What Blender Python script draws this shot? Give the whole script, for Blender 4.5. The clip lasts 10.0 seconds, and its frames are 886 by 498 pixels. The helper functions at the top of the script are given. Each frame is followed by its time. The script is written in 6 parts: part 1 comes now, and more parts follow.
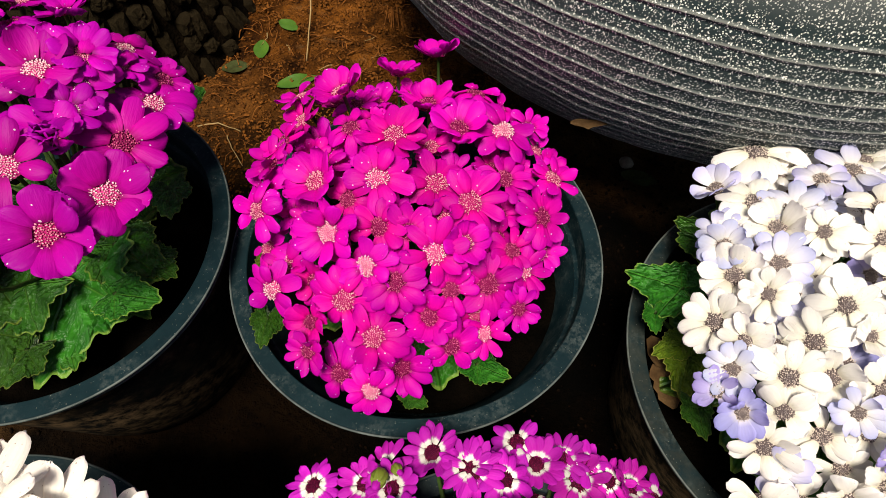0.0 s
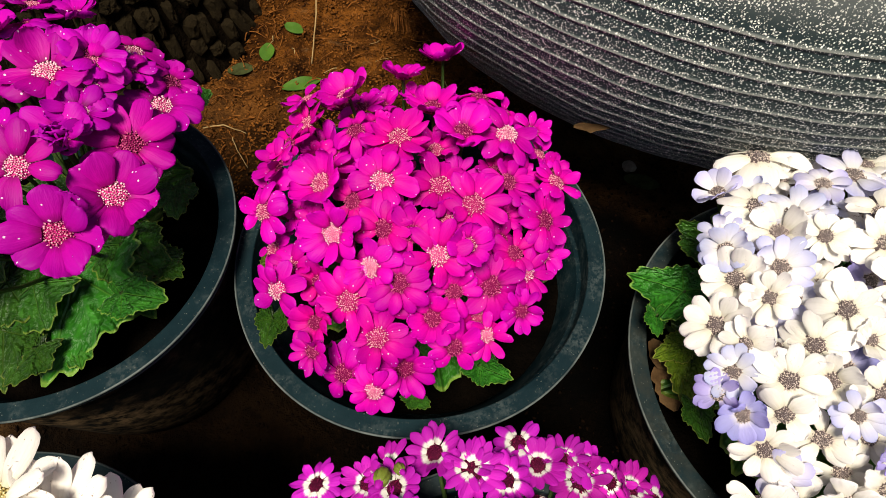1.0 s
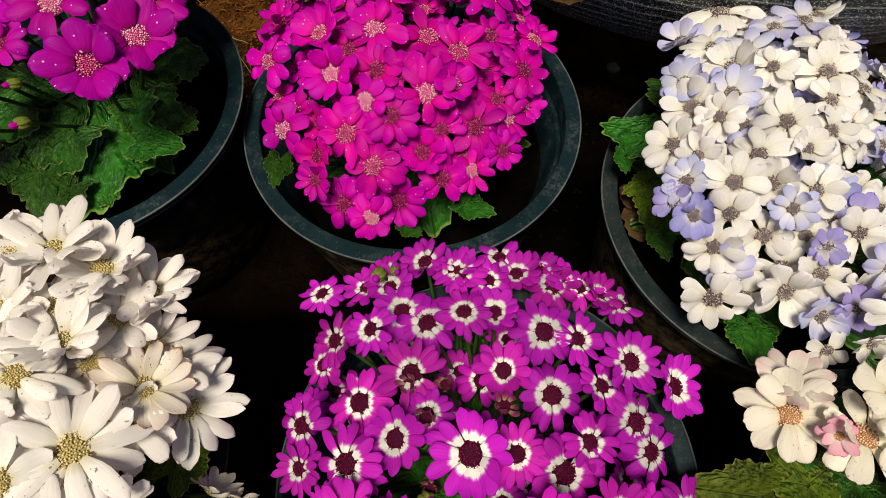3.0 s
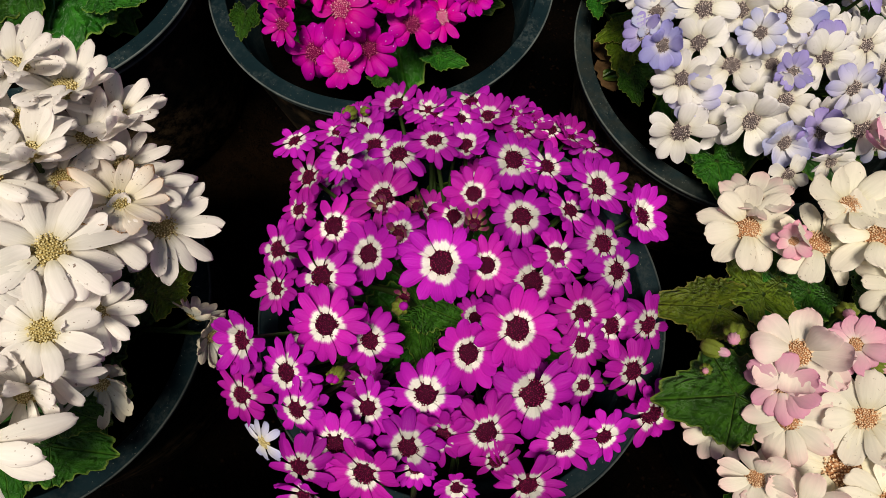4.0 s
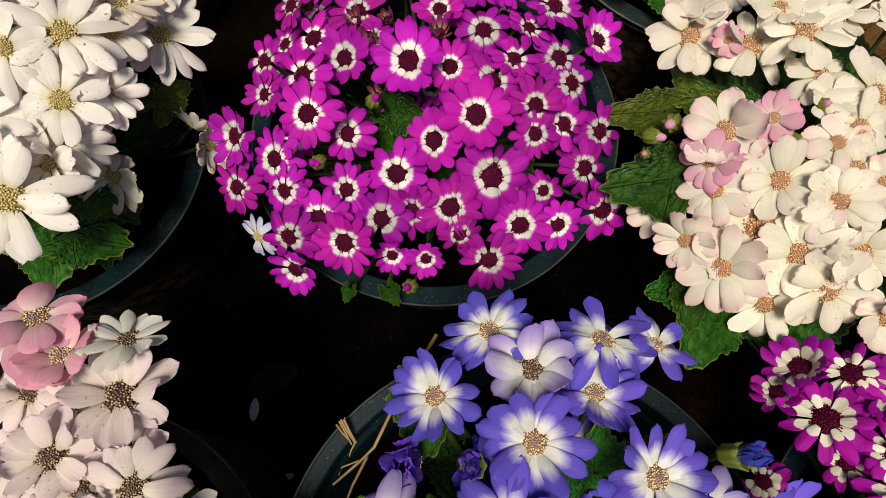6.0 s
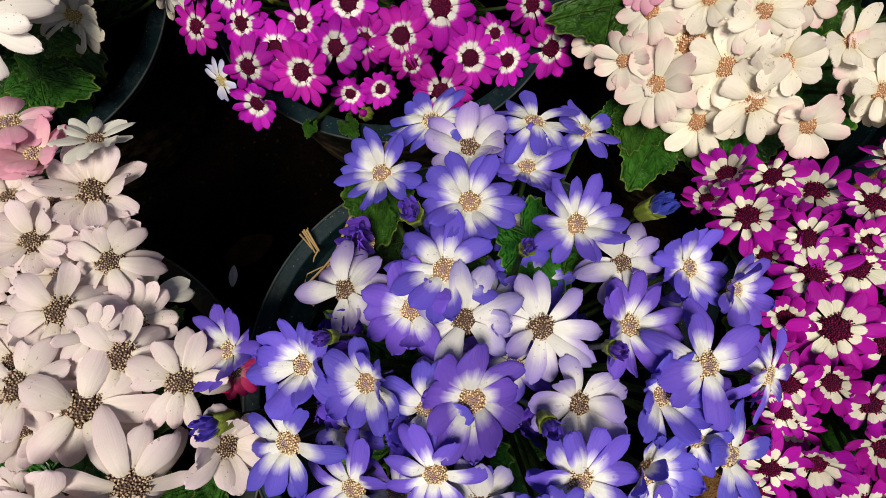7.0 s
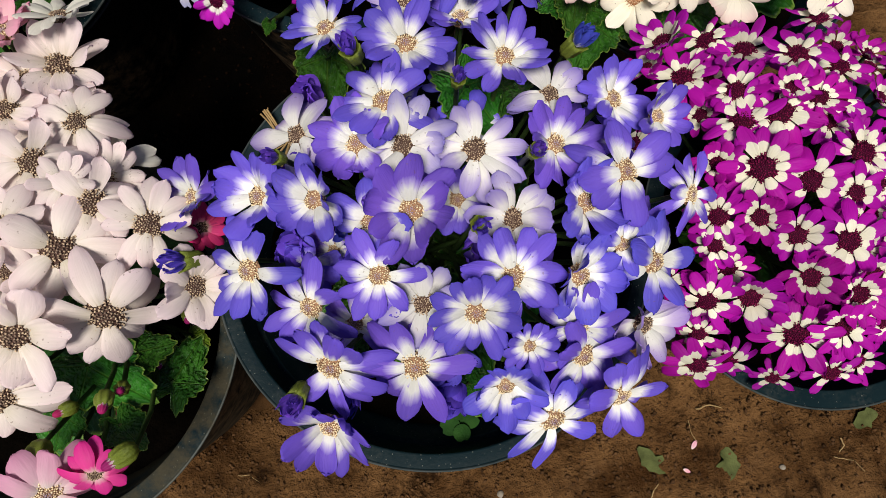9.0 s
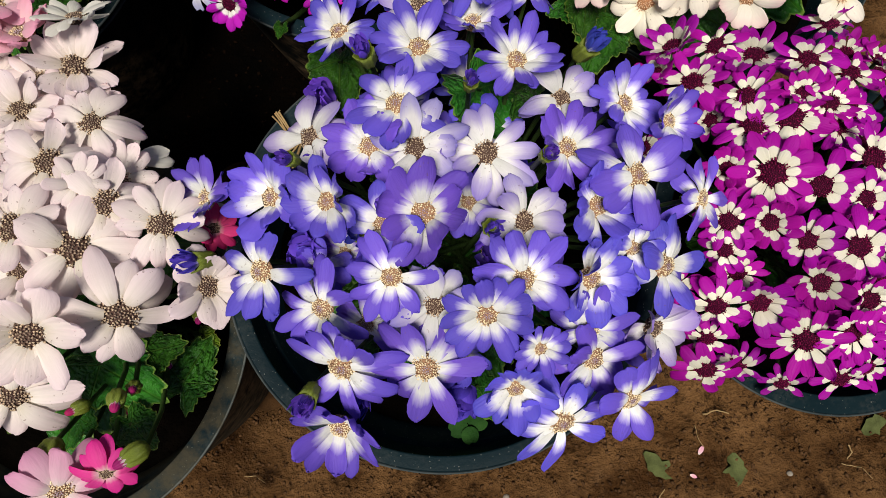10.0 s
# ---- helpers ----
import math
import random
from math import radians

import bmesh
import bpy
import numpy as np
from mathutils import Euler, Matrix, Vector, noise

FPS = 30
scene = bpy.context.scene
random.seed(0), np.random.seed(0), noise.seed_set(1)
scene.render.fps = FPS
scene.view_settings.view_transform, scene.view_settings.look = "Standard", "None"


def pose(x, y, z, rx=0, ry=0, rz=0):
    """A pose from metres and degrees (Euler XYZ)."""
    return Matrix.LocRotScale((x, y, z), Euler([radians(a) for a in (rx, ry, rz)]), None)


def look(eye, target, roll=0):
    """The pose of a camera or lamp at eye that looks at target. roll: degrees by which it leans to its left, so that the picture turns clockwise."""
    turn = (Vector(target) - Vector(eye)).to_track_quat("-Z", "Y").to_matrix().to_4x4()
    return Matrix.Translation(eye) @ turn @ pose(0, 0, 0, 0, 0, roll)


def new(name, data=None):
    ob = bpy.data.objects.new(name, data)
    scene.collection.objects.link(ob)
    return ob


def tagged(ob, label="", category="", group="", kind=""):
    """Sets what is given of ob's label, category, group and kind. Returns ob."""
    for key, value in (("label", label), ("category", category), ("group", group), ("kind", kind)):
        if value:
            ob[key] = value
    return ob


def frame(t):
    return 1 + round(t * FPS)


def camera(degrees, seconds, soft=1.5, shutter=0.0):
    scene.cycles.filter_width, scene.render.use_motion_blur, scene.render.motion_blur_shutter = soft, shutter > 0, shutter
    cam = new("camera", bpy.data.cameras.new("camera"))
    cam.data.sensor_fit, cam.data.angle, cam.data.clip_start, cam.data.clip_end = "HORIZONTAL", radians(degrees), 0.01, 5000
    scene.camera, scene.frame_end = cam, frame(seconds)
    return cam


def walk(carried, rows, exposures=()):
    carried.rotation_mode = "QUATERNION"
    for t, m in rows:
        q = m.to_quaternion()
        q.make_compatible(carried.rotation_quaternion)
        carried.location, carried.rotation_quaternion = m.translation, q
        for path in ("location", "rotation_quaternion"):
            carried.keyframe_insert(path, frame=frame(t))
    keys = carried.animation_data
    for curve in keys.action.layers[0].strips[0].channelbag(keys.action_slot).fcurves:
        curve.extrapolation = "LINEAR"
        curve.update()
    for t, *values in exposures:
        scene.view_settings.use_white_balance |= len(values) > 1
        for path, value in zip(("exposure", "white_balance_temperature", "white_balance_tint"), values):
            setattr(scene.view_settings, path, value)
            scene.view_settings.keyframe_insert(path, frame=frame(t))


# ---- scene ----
cam = camera(75.7, 10.0, soft=0.4)
# seconds, eye, turn in degrees
PATH = [
    (0, -0.0005, 0.0015, 0.6551, 27.89, -0.23, 0.02),
    (0.5, -0.0038, -0.0014, 0.6535, 27.77, -0.42, 0.29),
    (1, -0.0012, -0.0011, 0.6583, 28.18, -0.17, 0.46),
    (1.5, -0.0022, -0.0026, 0.6575, 28.04, -0.24, 0.69),
    (2, 0.0050, -0.0200, 0.6568, 27.80, -0.05, 0.59),
    (2.5, 0.0057, -0.0629, 0.6684, 27.66, 0.47, 0.47),
    (2.9, 0.0103, -0.1142, 0.6587, 26.30, 0.28, -0.07),
    (3, 0.0107, -0.1276, 0.6525, 25.72, 0.44, -0.14),
    (3.2, 0.0093, -0.1475, 0.6452, 24.53, 0.29, -0.66),
    (4.3, 0.0237, -0.2171, 0.6256, 19.04, -0.16, -1.98),
    (4.5, 0.0209, -0.2244, 0.6287, 19.13, 0.08, -1.51),
    (5, 0.0169, -0.2351, 0.6372, 19.08, 0.25, -1.39),
    (5.5, 0.0274, -0.2722, 0.6483, 19.31, 0.75, -1.91),
    (6, 0.0428, -0.3278, 0.6389, 15.53, 0.78, -2.68),
    (6.2, 0.0487, -0.3508, 0.6359, 13.23, 0.60, -2.83),
    (7.3, 0.0654, -0.4500, 0.6509, 10.23, 0.05, -5.51),
    (7.5, 0.0691, -0.4659, 0.6544, 10.07, 0.24, -6.10),
    (8, 0.0829, -0.4935, 0.6584, 10.10, 0.34, -7.16),
    (8.5, 0.0811, -0.5125, 0.6557, 9.28, 0.29, -7.71),
    (9, 0.0841, -0.5191, 0.6553, 9.29, 0.46, -7.42),
    (9.5, 0.0795, -0.5216, 0.6547, 9.47, 0.64, -6.95),
    (10, 0.0797, -0.5194, 0.6567, 9.64, 0.75, -6.92),
]
# seconds, stops, kelvin, tint
EXPOSURES = [(0, 0.37, 7000, 5), (2, 0.33, 7000, 5), (3, -0.16, 7000, 5), (4.3, -0.30, 7000, 6), (6.2, -0.27, 6900, 6), (7.3, -0.24, 6600, 7), (10, -0.14, 6450, 8)]
walk(cam, [(t, pose(x, y, z, rx, ry, rz)) for t, x, y, z, rx, ry, rz in PATH], exposures=EXPOSURES)

# ---- light ----
world = bpy.data.worlds.new("sky")
scene.world = world
world.use_nodes = True
wn = world.node_tree.nodes
sky = wn.new("ShaderNodeTexSky")
sky.sky_type, sky.sun_disc = 'NISHITA', False
sky.sun_elevation, sky.sun_rotation = radians(62), radians(200)
world.node_tree.links.new(sky.outputs[0], wn["Background"].inputs[0])
wn["Background"].inputs[1].default_value = 0.05
sun = new("sun", bpy.data.lights.new("sun", 'SUN'))
sun.data.energy, sun.data.angle, sun.data.color = 4.8, radians(20), (1.0, 0.93, 0.83)
sun.matrix_world = look((-0.3, -0.9, 3.0), (0, 0, 0))


# ---- materials ----
class Mat:
    """A node material with a short way to add and join nodes."""

    def __init__(self, name):
        self.m = bpy.data.materials.new(name)
        self.m.use_nodes = True
        self.n, self.l = self.m.node_tree.nodes, self.m.node_tree.links
        self.b = self.n["Principled BSDF"]
        self.out = self.n["Material Output"]

    def put(self, kind, ins=(), **props):
        nd = self.n.new(kind)
        for k, v in props.items():
            setattr(nd, k, v)
        for k, v in dict(ins).items():
            self.set(nd, k, v)
        return nd

    def set(self, nd, k, v):
        if isinstance(v, bpy.types.NodeSocket):
            self.l.new(v, nd.inputs[k])
        else:
            nd.inputs[k].default_value = v

    def math(self, op, a, c=0.0):
        return self.put("ShaderNodeMath", {0: a, 1: c}, operation=op).outputs[0]

    def ramp(self, fac, stops, mode='LINEAR'):
        nd = self.put("ShaderNodeValToRGB", {0: fac})
        nd.color_ramp.interpolation = mode
        e = nd.color_ramp.elements
        while len(e) < len(stops):
            e.new(0.5)
        for q, (p, c) in zip(e, stops):
            q.position, q.color = p, (*c, 1) if len(c) == 3 else c
        return nd.outputs[0]

    def noise(self, scale, detail=4.0, rough=0.55, vec=None):
        nd = self.put("ShaderNodeTexNoise", {"Scale": scale, "Detail": detail, "Roughness": rough})
        if vec is not None:
            self.l.new(vec, nd.inputs["Vector"])
        return nd.outputs["Fac"]

    def mix(self, fac, a, c, mode='MIX'):
        nd = self.put("ShaderNodeMix", data_type='RGBA', blend_type=mode)
        for sock, v in ((nd.inputs[0], fac), (nd.inputs[6], a), (nd.inputs[7], c)):
            if isinstance(v, bpy.types.NodeSocket):
                self.l.new(v, sock)
            else:
                sock.default_value = (*v, 1) if isinstance(v, tuple) and len(v) == 3 else v
        return nd.outputs[2]

    def bump(self, height, strength, dist):
        return self.put("ShaderNodeBump", {"Height": height, "Strength": strength, "Distance": dist}).outputs[0]

    def done(self, color, rough, bump=None, **more):
        self.set(self.b, "Base Color", color if isinstance(color, bpy.types.NodeSocket) else (*color, 1))
        self.set(self.b, "Roughness", rough)
        if bump is not None:
            self.set(self.b, "Normal", bump)
        for k, v in more.items():
            self.set(self.b, k.replace("_", " "), v)
        return self.m


def petal_mat(name, stops, streak=0.10, vary=0.30, specks=0.0, rough=0.5, hue=0.02, sheer=0.16, shift=0.0, drops=0.0, relief=0.12, depth=0.22):
    """Petals: colour runs along the petal from base to tip, with fine streaks, veins and a shade of its own for each flower and petal."""
    k = Mat(name)
    uv = k.put("ShaderNodeUVMap").outputs[0]
    sep = k.put("ShaderNodeSeparateXYZ", {0: uv})
    rnd = k.put("ShaderNodeObjectInfo").outputs["Random"]
    isl = k.put("ShaderNodeNewGeometry").outputs["Random Per Island"]
    seed = k.math('ADD', k.math('MULTIPLY', rnd, 37.0), k.math('MULTIPLY', isl, 11.0))
    co = k.put("ShaderNodeCombineXYZ", {0: k.math('MULTIPLY', sep.outputs[0], 5.0), 1: k.math('MULTIPLY', sep.outputs[1], 0.9), 2: seed}).outputs[0]
    fine = k.noise(1.6, 3.0, 0.6, co)
    v = k.math('ADD', sep.outputs[1], k.math('MULTIPLY', k.math('SUBTRACT', fine, 0.5), streak * 2))
    v = k.math('ADD', v, k.math('MULTIPLY', k.math('SUBTRACT', rnd, 0.5), 0.10))
    # the pale base reaches further along the midrib, and not as far in every petal
    across = k.math('MULTIPLY', k.math('SUBTRACT', sep.outputs[0], 0.5), 2.0)
    v = k.math('ADD', v, k.math('MULTIPLY', k.math('MULTIPLY', across, across), shift * 0.7))
    v = k.math('ADD', v, k.math('MULTIPLY', k.math('SUBTRACT', isl, 0.6), shift))
    col = k.ramp(v, stops)
    val = k.math('ADD', 1.0 - vary / 2, k.math('MULTIPLY', isl, vary))
    val = k.math('MULTIPLY', val, k.math('ADD', 0.90, k.math('MULTIPLY', fine, 0.20)))
    age = k.math('FRACT', k.math('MULTIPLY', rnd, 7.31))
    val = k.math('MULTIPLY', val, k.math('ADD', 1.0 - depth, k.math('MULTIPLY', age, depth * 1.3)))
    hsv = k.put("ShaderNodeHueSaturation", {"Hue": k.math('ADD', 0.5 - hue * 1.3, k.math('ADD', k.math('MULTIPLY', rnd, 2 * hue), k.math('MULTIPLY', isl, hue * 0.6))), "Value": val, "Color": col})
    col = hsv.outputs[0]
    if specks:
        ob = k.put("ShaderNodeTexCoord").outputs["Object"]
        n1 = k.noise(16.0, 1.0, 0.5, ob)
        n2 = k.noise(2.6, 1.0, 0.5, ob)
        m = k.math('MULTIPLY', k.ramp(n1, [(0.69, (0, 0, 0)), (0.72, (1, 1, 1))]), k.ramp(n2, [(0.5, (0, 0, 0)), (0.62, (1, 1, 1))]))
        col = k.mix(k.math('MULTIPLY', m, specks), col, (0.16, 0.08, 0.05))
    if drops:
        ob = k.put("ShaderNodeTexCoord").outputs["Object"]
        off = k.put("ShaderNodeVectorMath", {0: ob, 1: k.put("ShaderNodeCombineXYZ", {0: seed, 1: rnd, 2: 0.0}).outputs[0]}, operation='ADD').outputs[0]
        cells = k.put("ShaderNodeTexVoronoi", {"Vector": off, "Scale": 7.0}).outputs
        few = k.put("ShaderNodeSeparateXYZ", {0: cells["Color"]}).outputs[0]
        wetm = k.math('MULTIPLY', k.ramp(cells["Distance"], [(0.13, (1, 1, 1)), (0.18, (0, 0, 0))]), k.ramp(few, [(0.80, (0, 0, 0)), (0.82, (1, 1, 1))]))
        col = k.mix(k.math('MULTIPLY', wetm, drops), col, (0.80, 0.70, 0.80))
    bmp = k.bump(k.math('MULTIPLY', fine, 0.4), relief, 0.045)
    k.done(col, rough, bmp)
    k.set(k.b, "Specular IOR Level", 0.10)
    tr = k.put("ShaderNodeBsdfTranslucent", {0: col, 1: bmp}).outputs[0]
    mixs = k.put("ShaderNodeMixShader", {0: sheer, 1: k.b.outputs[0], 2: tr}).outputs[0]
    k.l.new(mixs, k.out.inputs[0])
    return k.m


def disc_mat(name, dark, pale, heart, share=0.5):
    """The eye of a flower: pale-tipped and dark florets mixed, with another tone at the middle."""
    k = Mat(name)
    isl = k.put("ShaderNodeNewGeometry").outputs["Random Per Island"]
    rnd = k.put("ShaderNodeObjectInfo").outputs["Random"]
    sep = k.put("ShaderNodeSeparateXYZ", {0: k.put("ShaderNodeUVMap").outputs[0]})
    far, tip = sep.outputs[0], sep.outputs[1]
    open_now = k.ramp(k.math('ADD', isl, k.math('MULTIPLY', k.math('SUBTRACT', rnd, 0.5), 0.30)), [(max(0.02, share - 0.22), (0, 0, 0)), (share + 0.22, (1, 1, 1))])
    lit = k.math('MULTIPLY', k.ramp(tip, [(0.35, (0, 0, 0)), (0.9, (1, 1, 1))]), k.math('ADD', 0.15, k.math('MULTIPLY', open_now, 0.85)))
    c = k.mix(lit, dark, pale)
    c = k.mix(k.math('MULTIPLY', k.math('MULTIPLY', k.ramp(far, [(0.16, (1, 1, 1)), (0.42, (0, 0, 0))]), tip), 0.75), c, heart)
    return k.done(c, 0.75, Specular_IOR_Level=0.1)


PETALS = {}
DISCS = {}


def kind(key, stops, disc, **more):
    PETALS[key] = petal_mat("petal_" + key, stops, **more)
    DISCS[key] = disc


disc_pale = disc_mat("disc_pale_pink", (0.46, 0.03, 0.18), (0.88, 0.58, 0.64), (0.58, 0.18, 0.30), 0.14)
disc_mid = disc_mat("disc_red", (0.32, 0.006, 0.11), (0.82, 0.34, 0.44), (0.48, 0.05, 0.18), 0.28)
disc_dark = disc_mat("disc_maroon", (0.17, 0.002, 0.06), (0.58, 0.10, 0.24), (0.20, 0.005, 0.07), 0.45)
disc_wine = disc_mat("disc_wine", (0.040, 0.001, 0.014), (0.20, 0.008, 0.060), (0.085, 0.002, 0.030), 0.45)
disc_grey = disc_mat("disc_grey_brown", (0.10, 0.075, 0.078), (0.66, 0.55, 0.50), (0.16, 0.13, 0.15), 0.30)
disc_lime = disc_mat("disc_yellow_green", (0.36, 0.27, 0.10), (0.76, 0.64, 0.34), (0.58, 0.47, 0.20), 0.16)
disc_rust = disc_mat("disc_rust", (0.40, 0.19, 0.09), (0.82, 0.60, 0.40), (0.54, 0.31, 0.18), 0.24)
disc_umber = disc_mat("disc_umber", (0.080, 0.045, 0.035), (0.60, 0.45, 0.31), (0.15, 0.10, 0.085), 0.28)
disc_sand = disc_mat("disc_sand", (0.30, 0.17, 0.10), (0.88, 0.72, 0.46), (0.24, 0.16, 0.34), 0.24)

mag = [(0.0, (0.30, 0.001, 0.12)), (0.22, (0.62, 0.0006, 0.32)), (1.0, (0.54, 0.0005, 0.38))]
mag_a = [(0.0, (0.24, 0.001, 0.12)), (0.25, (0.50, 0.0006, 0.34)), (1.0, (0.43, 0.0006, 0.35))]
kind("Ap", mag_a, disc_pale, drops=0.8), kind("Am", mag_a, disc_mid, drops=0.8), kind("Ad", mag_a, disc_dark, drops=0.8), kind("Ab", mag_a, disc_dark)
kind("Bp", mag, disc_pale, drops=0.6), kind("Bm", mag, disc_mid, drops=0.6), kind("Bd", mag, disc_dark, drops=0.6)
white = [(0.0, (0.72, 0.67, 0.54)), (0.3, (0.84, 0.80, 0.74)), (1.0, (0.82, 0.78, 0.80))]
lilac = [(0.0, (0.76, 0.74, 0.72)), (0.35, (0.68, 0.66, 0.79)), (1.0, (0.44, 0.44, 0.76))]
violet = [(0.0, (0.66, 0.62, 0.74)), (0.25, (0.42, 0.38, 0.70)), (1.0, (0.32, 0.28, 0.66))]
kind("Ww", white, disc_grey, specks=0.25, hue=0.01, relief=0.09, sheer=0.24, depth=0.10), kind("Wl", lilac, disc_grey, relief=0.09, sheer=0.24, depth=0.10), kind("Wv", violet, disc_grey, relief=0.09, sheer=0.24, depth=0.10)
two = [(0.0, (0.82, 0.80, 0.72)), (0.21, (0.84, 0.80, 0.77)), (0.26, (0.62, 0.24, 0.56)), (0.32, (0.52, 0.014, 0.43)), (1.0, (0.46, 0.010, 0.42))]
kind("Cc", two, disc_wine, streak=0.09, shift=0.10, relief=0.22, depth=0.36, vary=0.36), kind("Cl", lilac, disc_lime)
spent = [(0.0, (0.55, 0.42, 0.25)), (0.3, (0.42, 0.20, 0.16)), (0.6, (0.34, 0.03, 0.20)), (1.0, (0.16, 0.05, 0.06))]
kind("Cx", spent, disc_wine, streak=0.2, vary=0.5), kind("Mx", spent, disc_wine, streak=0.2, vary=0.5)
cream = [(0.0, (0.72, 0.66, 0.50)), (0.25, (0.88, 0.83, 0.77)), (1.0, (0.87, 0.80, 0.78))]
kind("Dw", cream, disc_lime, specks=0.8, hue=0.008, relief=0.09, sheer=0.24, depth=0.10)
wilt = [(0.0, (0.62, 0.62, 0.50)), (0.4, (0.72, 0.71, 0.64)), (1.0, (0.60, 0.52, 0.42))]
stain = [(0.0, (0.70, 0.62, 0.44)), (0.55, (0.82, 0.74, 0.66)), (0.93, (0.74, 0.62, 0.52)), (1.0, (0.36, 0.20, 0.10))]
kind("Db", stain, disc_lime, specks=0.9, streak=0.12, shift=0.15, relief=0.09, sheer=0.24)
kind("Dg", wilt, disc_lime, specks=0.6)
pale = [(0.0, (0.80, 0.73, 0.54)), (0.3, (0.90, 0.84, 0.71)), (1.0, (0.89, 0.80, 0.70))]
blush = [(0.0, (0.78, 0.73, 0.62)), (0.5, (0.86, 0.76, 0.68)), (1.0, (0.83, 0.58, 0.58))]
rose = [(0.0, (0.80, 0.68, 0.64)), (0.25, (0.80, 0.50, 0.56)), (1.0, (0.74, 0.32, 0.46))]
hot = [(0.0, (0.70, 0.40, 0.42)), (0.25, (0.66, 0.06, 0.22)), (1.0, (0.58, 0.02, 0.18))]
kind("Nc", pale, disc_rust, specks=0.5, hue=0.008, relief=0.09, sheer=0.24, depth=0.10), kind("Nq", blush, disc_rust, relief=0.09, sheer=0.24, depth=0.10), kind("Nr", rose, disc_rust, relief=0.09, sheer=0.24, depth=0.10)
blue = [(0.0, (0.84, 0.83, 0.76)), (0.25, (0.86, 0.85, 0.85)), (0.40, (0.46, 0.39, 0.79)), (0.54, (0.165, 0.103, 0.61)), (1.0, (0.125, 0.080, 0.57))]
faded = [(0.0, (0.78, 0.77, 0.72)), (0.34, (0.78, 0.75, 0.75)), (0.62, (0.46, 0.39, 0.64)), (1.0, (0.26, 0.20, 0.56))]
deep = [(0.0, (0.50, 0.48, 0.66)), (0.25, (0.12, 0.08, 0.55)), (1.0, (0.085, 0.05, 0.50))]
kind("Gb", blue, disc_sand, streak=0.10, shift=0.30, relief=0.16, specks=0.35, hue=0.012), kind("Gp", faded, disc_umber, streak=0.12, shift=0.3, relief=0.14, specks=0.35), kind("Gv", deep, disc_sand), kind("Gn", deep, disc_sand)
tips = [(0.0, (0.82, 0.78, 0.60)), (0.40, (0.84, 0.80, 0.68)), (0.425, (0.52, 0.05, 0.38)), (0.44, (0.40, 0.007, 0.35)), (1.0, (0.39, 0.005, 0.33))]
kind("Mc", tips, disc_wine, streak=0.04, shift=0.24, relief=0.20, depth=0.32)
shell = [(0.0, (0.72, 0.64, 0.53)), (0.3, (0.83, 0.73, 0.68)), (1.0, (0.80, 0.65, 0.68))]
ash = [(0.0, (0.60, 0.58, 0.50)), (0.4, (0.70, 0.68, 0.62)), (1.0, (0.66, 0.63, 0.58))]
kind("Pk", shell, disc_umber, specks=0.5, hue=0.016, streak=0.16, shift=0.25, relief=0.09, sheer=0.24, depth=0.10), kind("Pr", rose, disc_sand, relief=0.09, sheer=0.24, depth=0.10), kind("Ph", hot, disc_umber), kind("Pg", ash, disc_umber, relief=0.09, sheer=0.24, depth=0.10), kind("Pn", hot, disc_umber)
striped = [(0.0, (0.82, 0.72, 0.70)), (0.34, (0.76, 0.55, 0.60)), (0.46, (0.40, 0.03, 0.14)), (1.0, (0.34, 0.015, 0.11))]
kind("Pb", striped, disc_umber, shift=0.6)


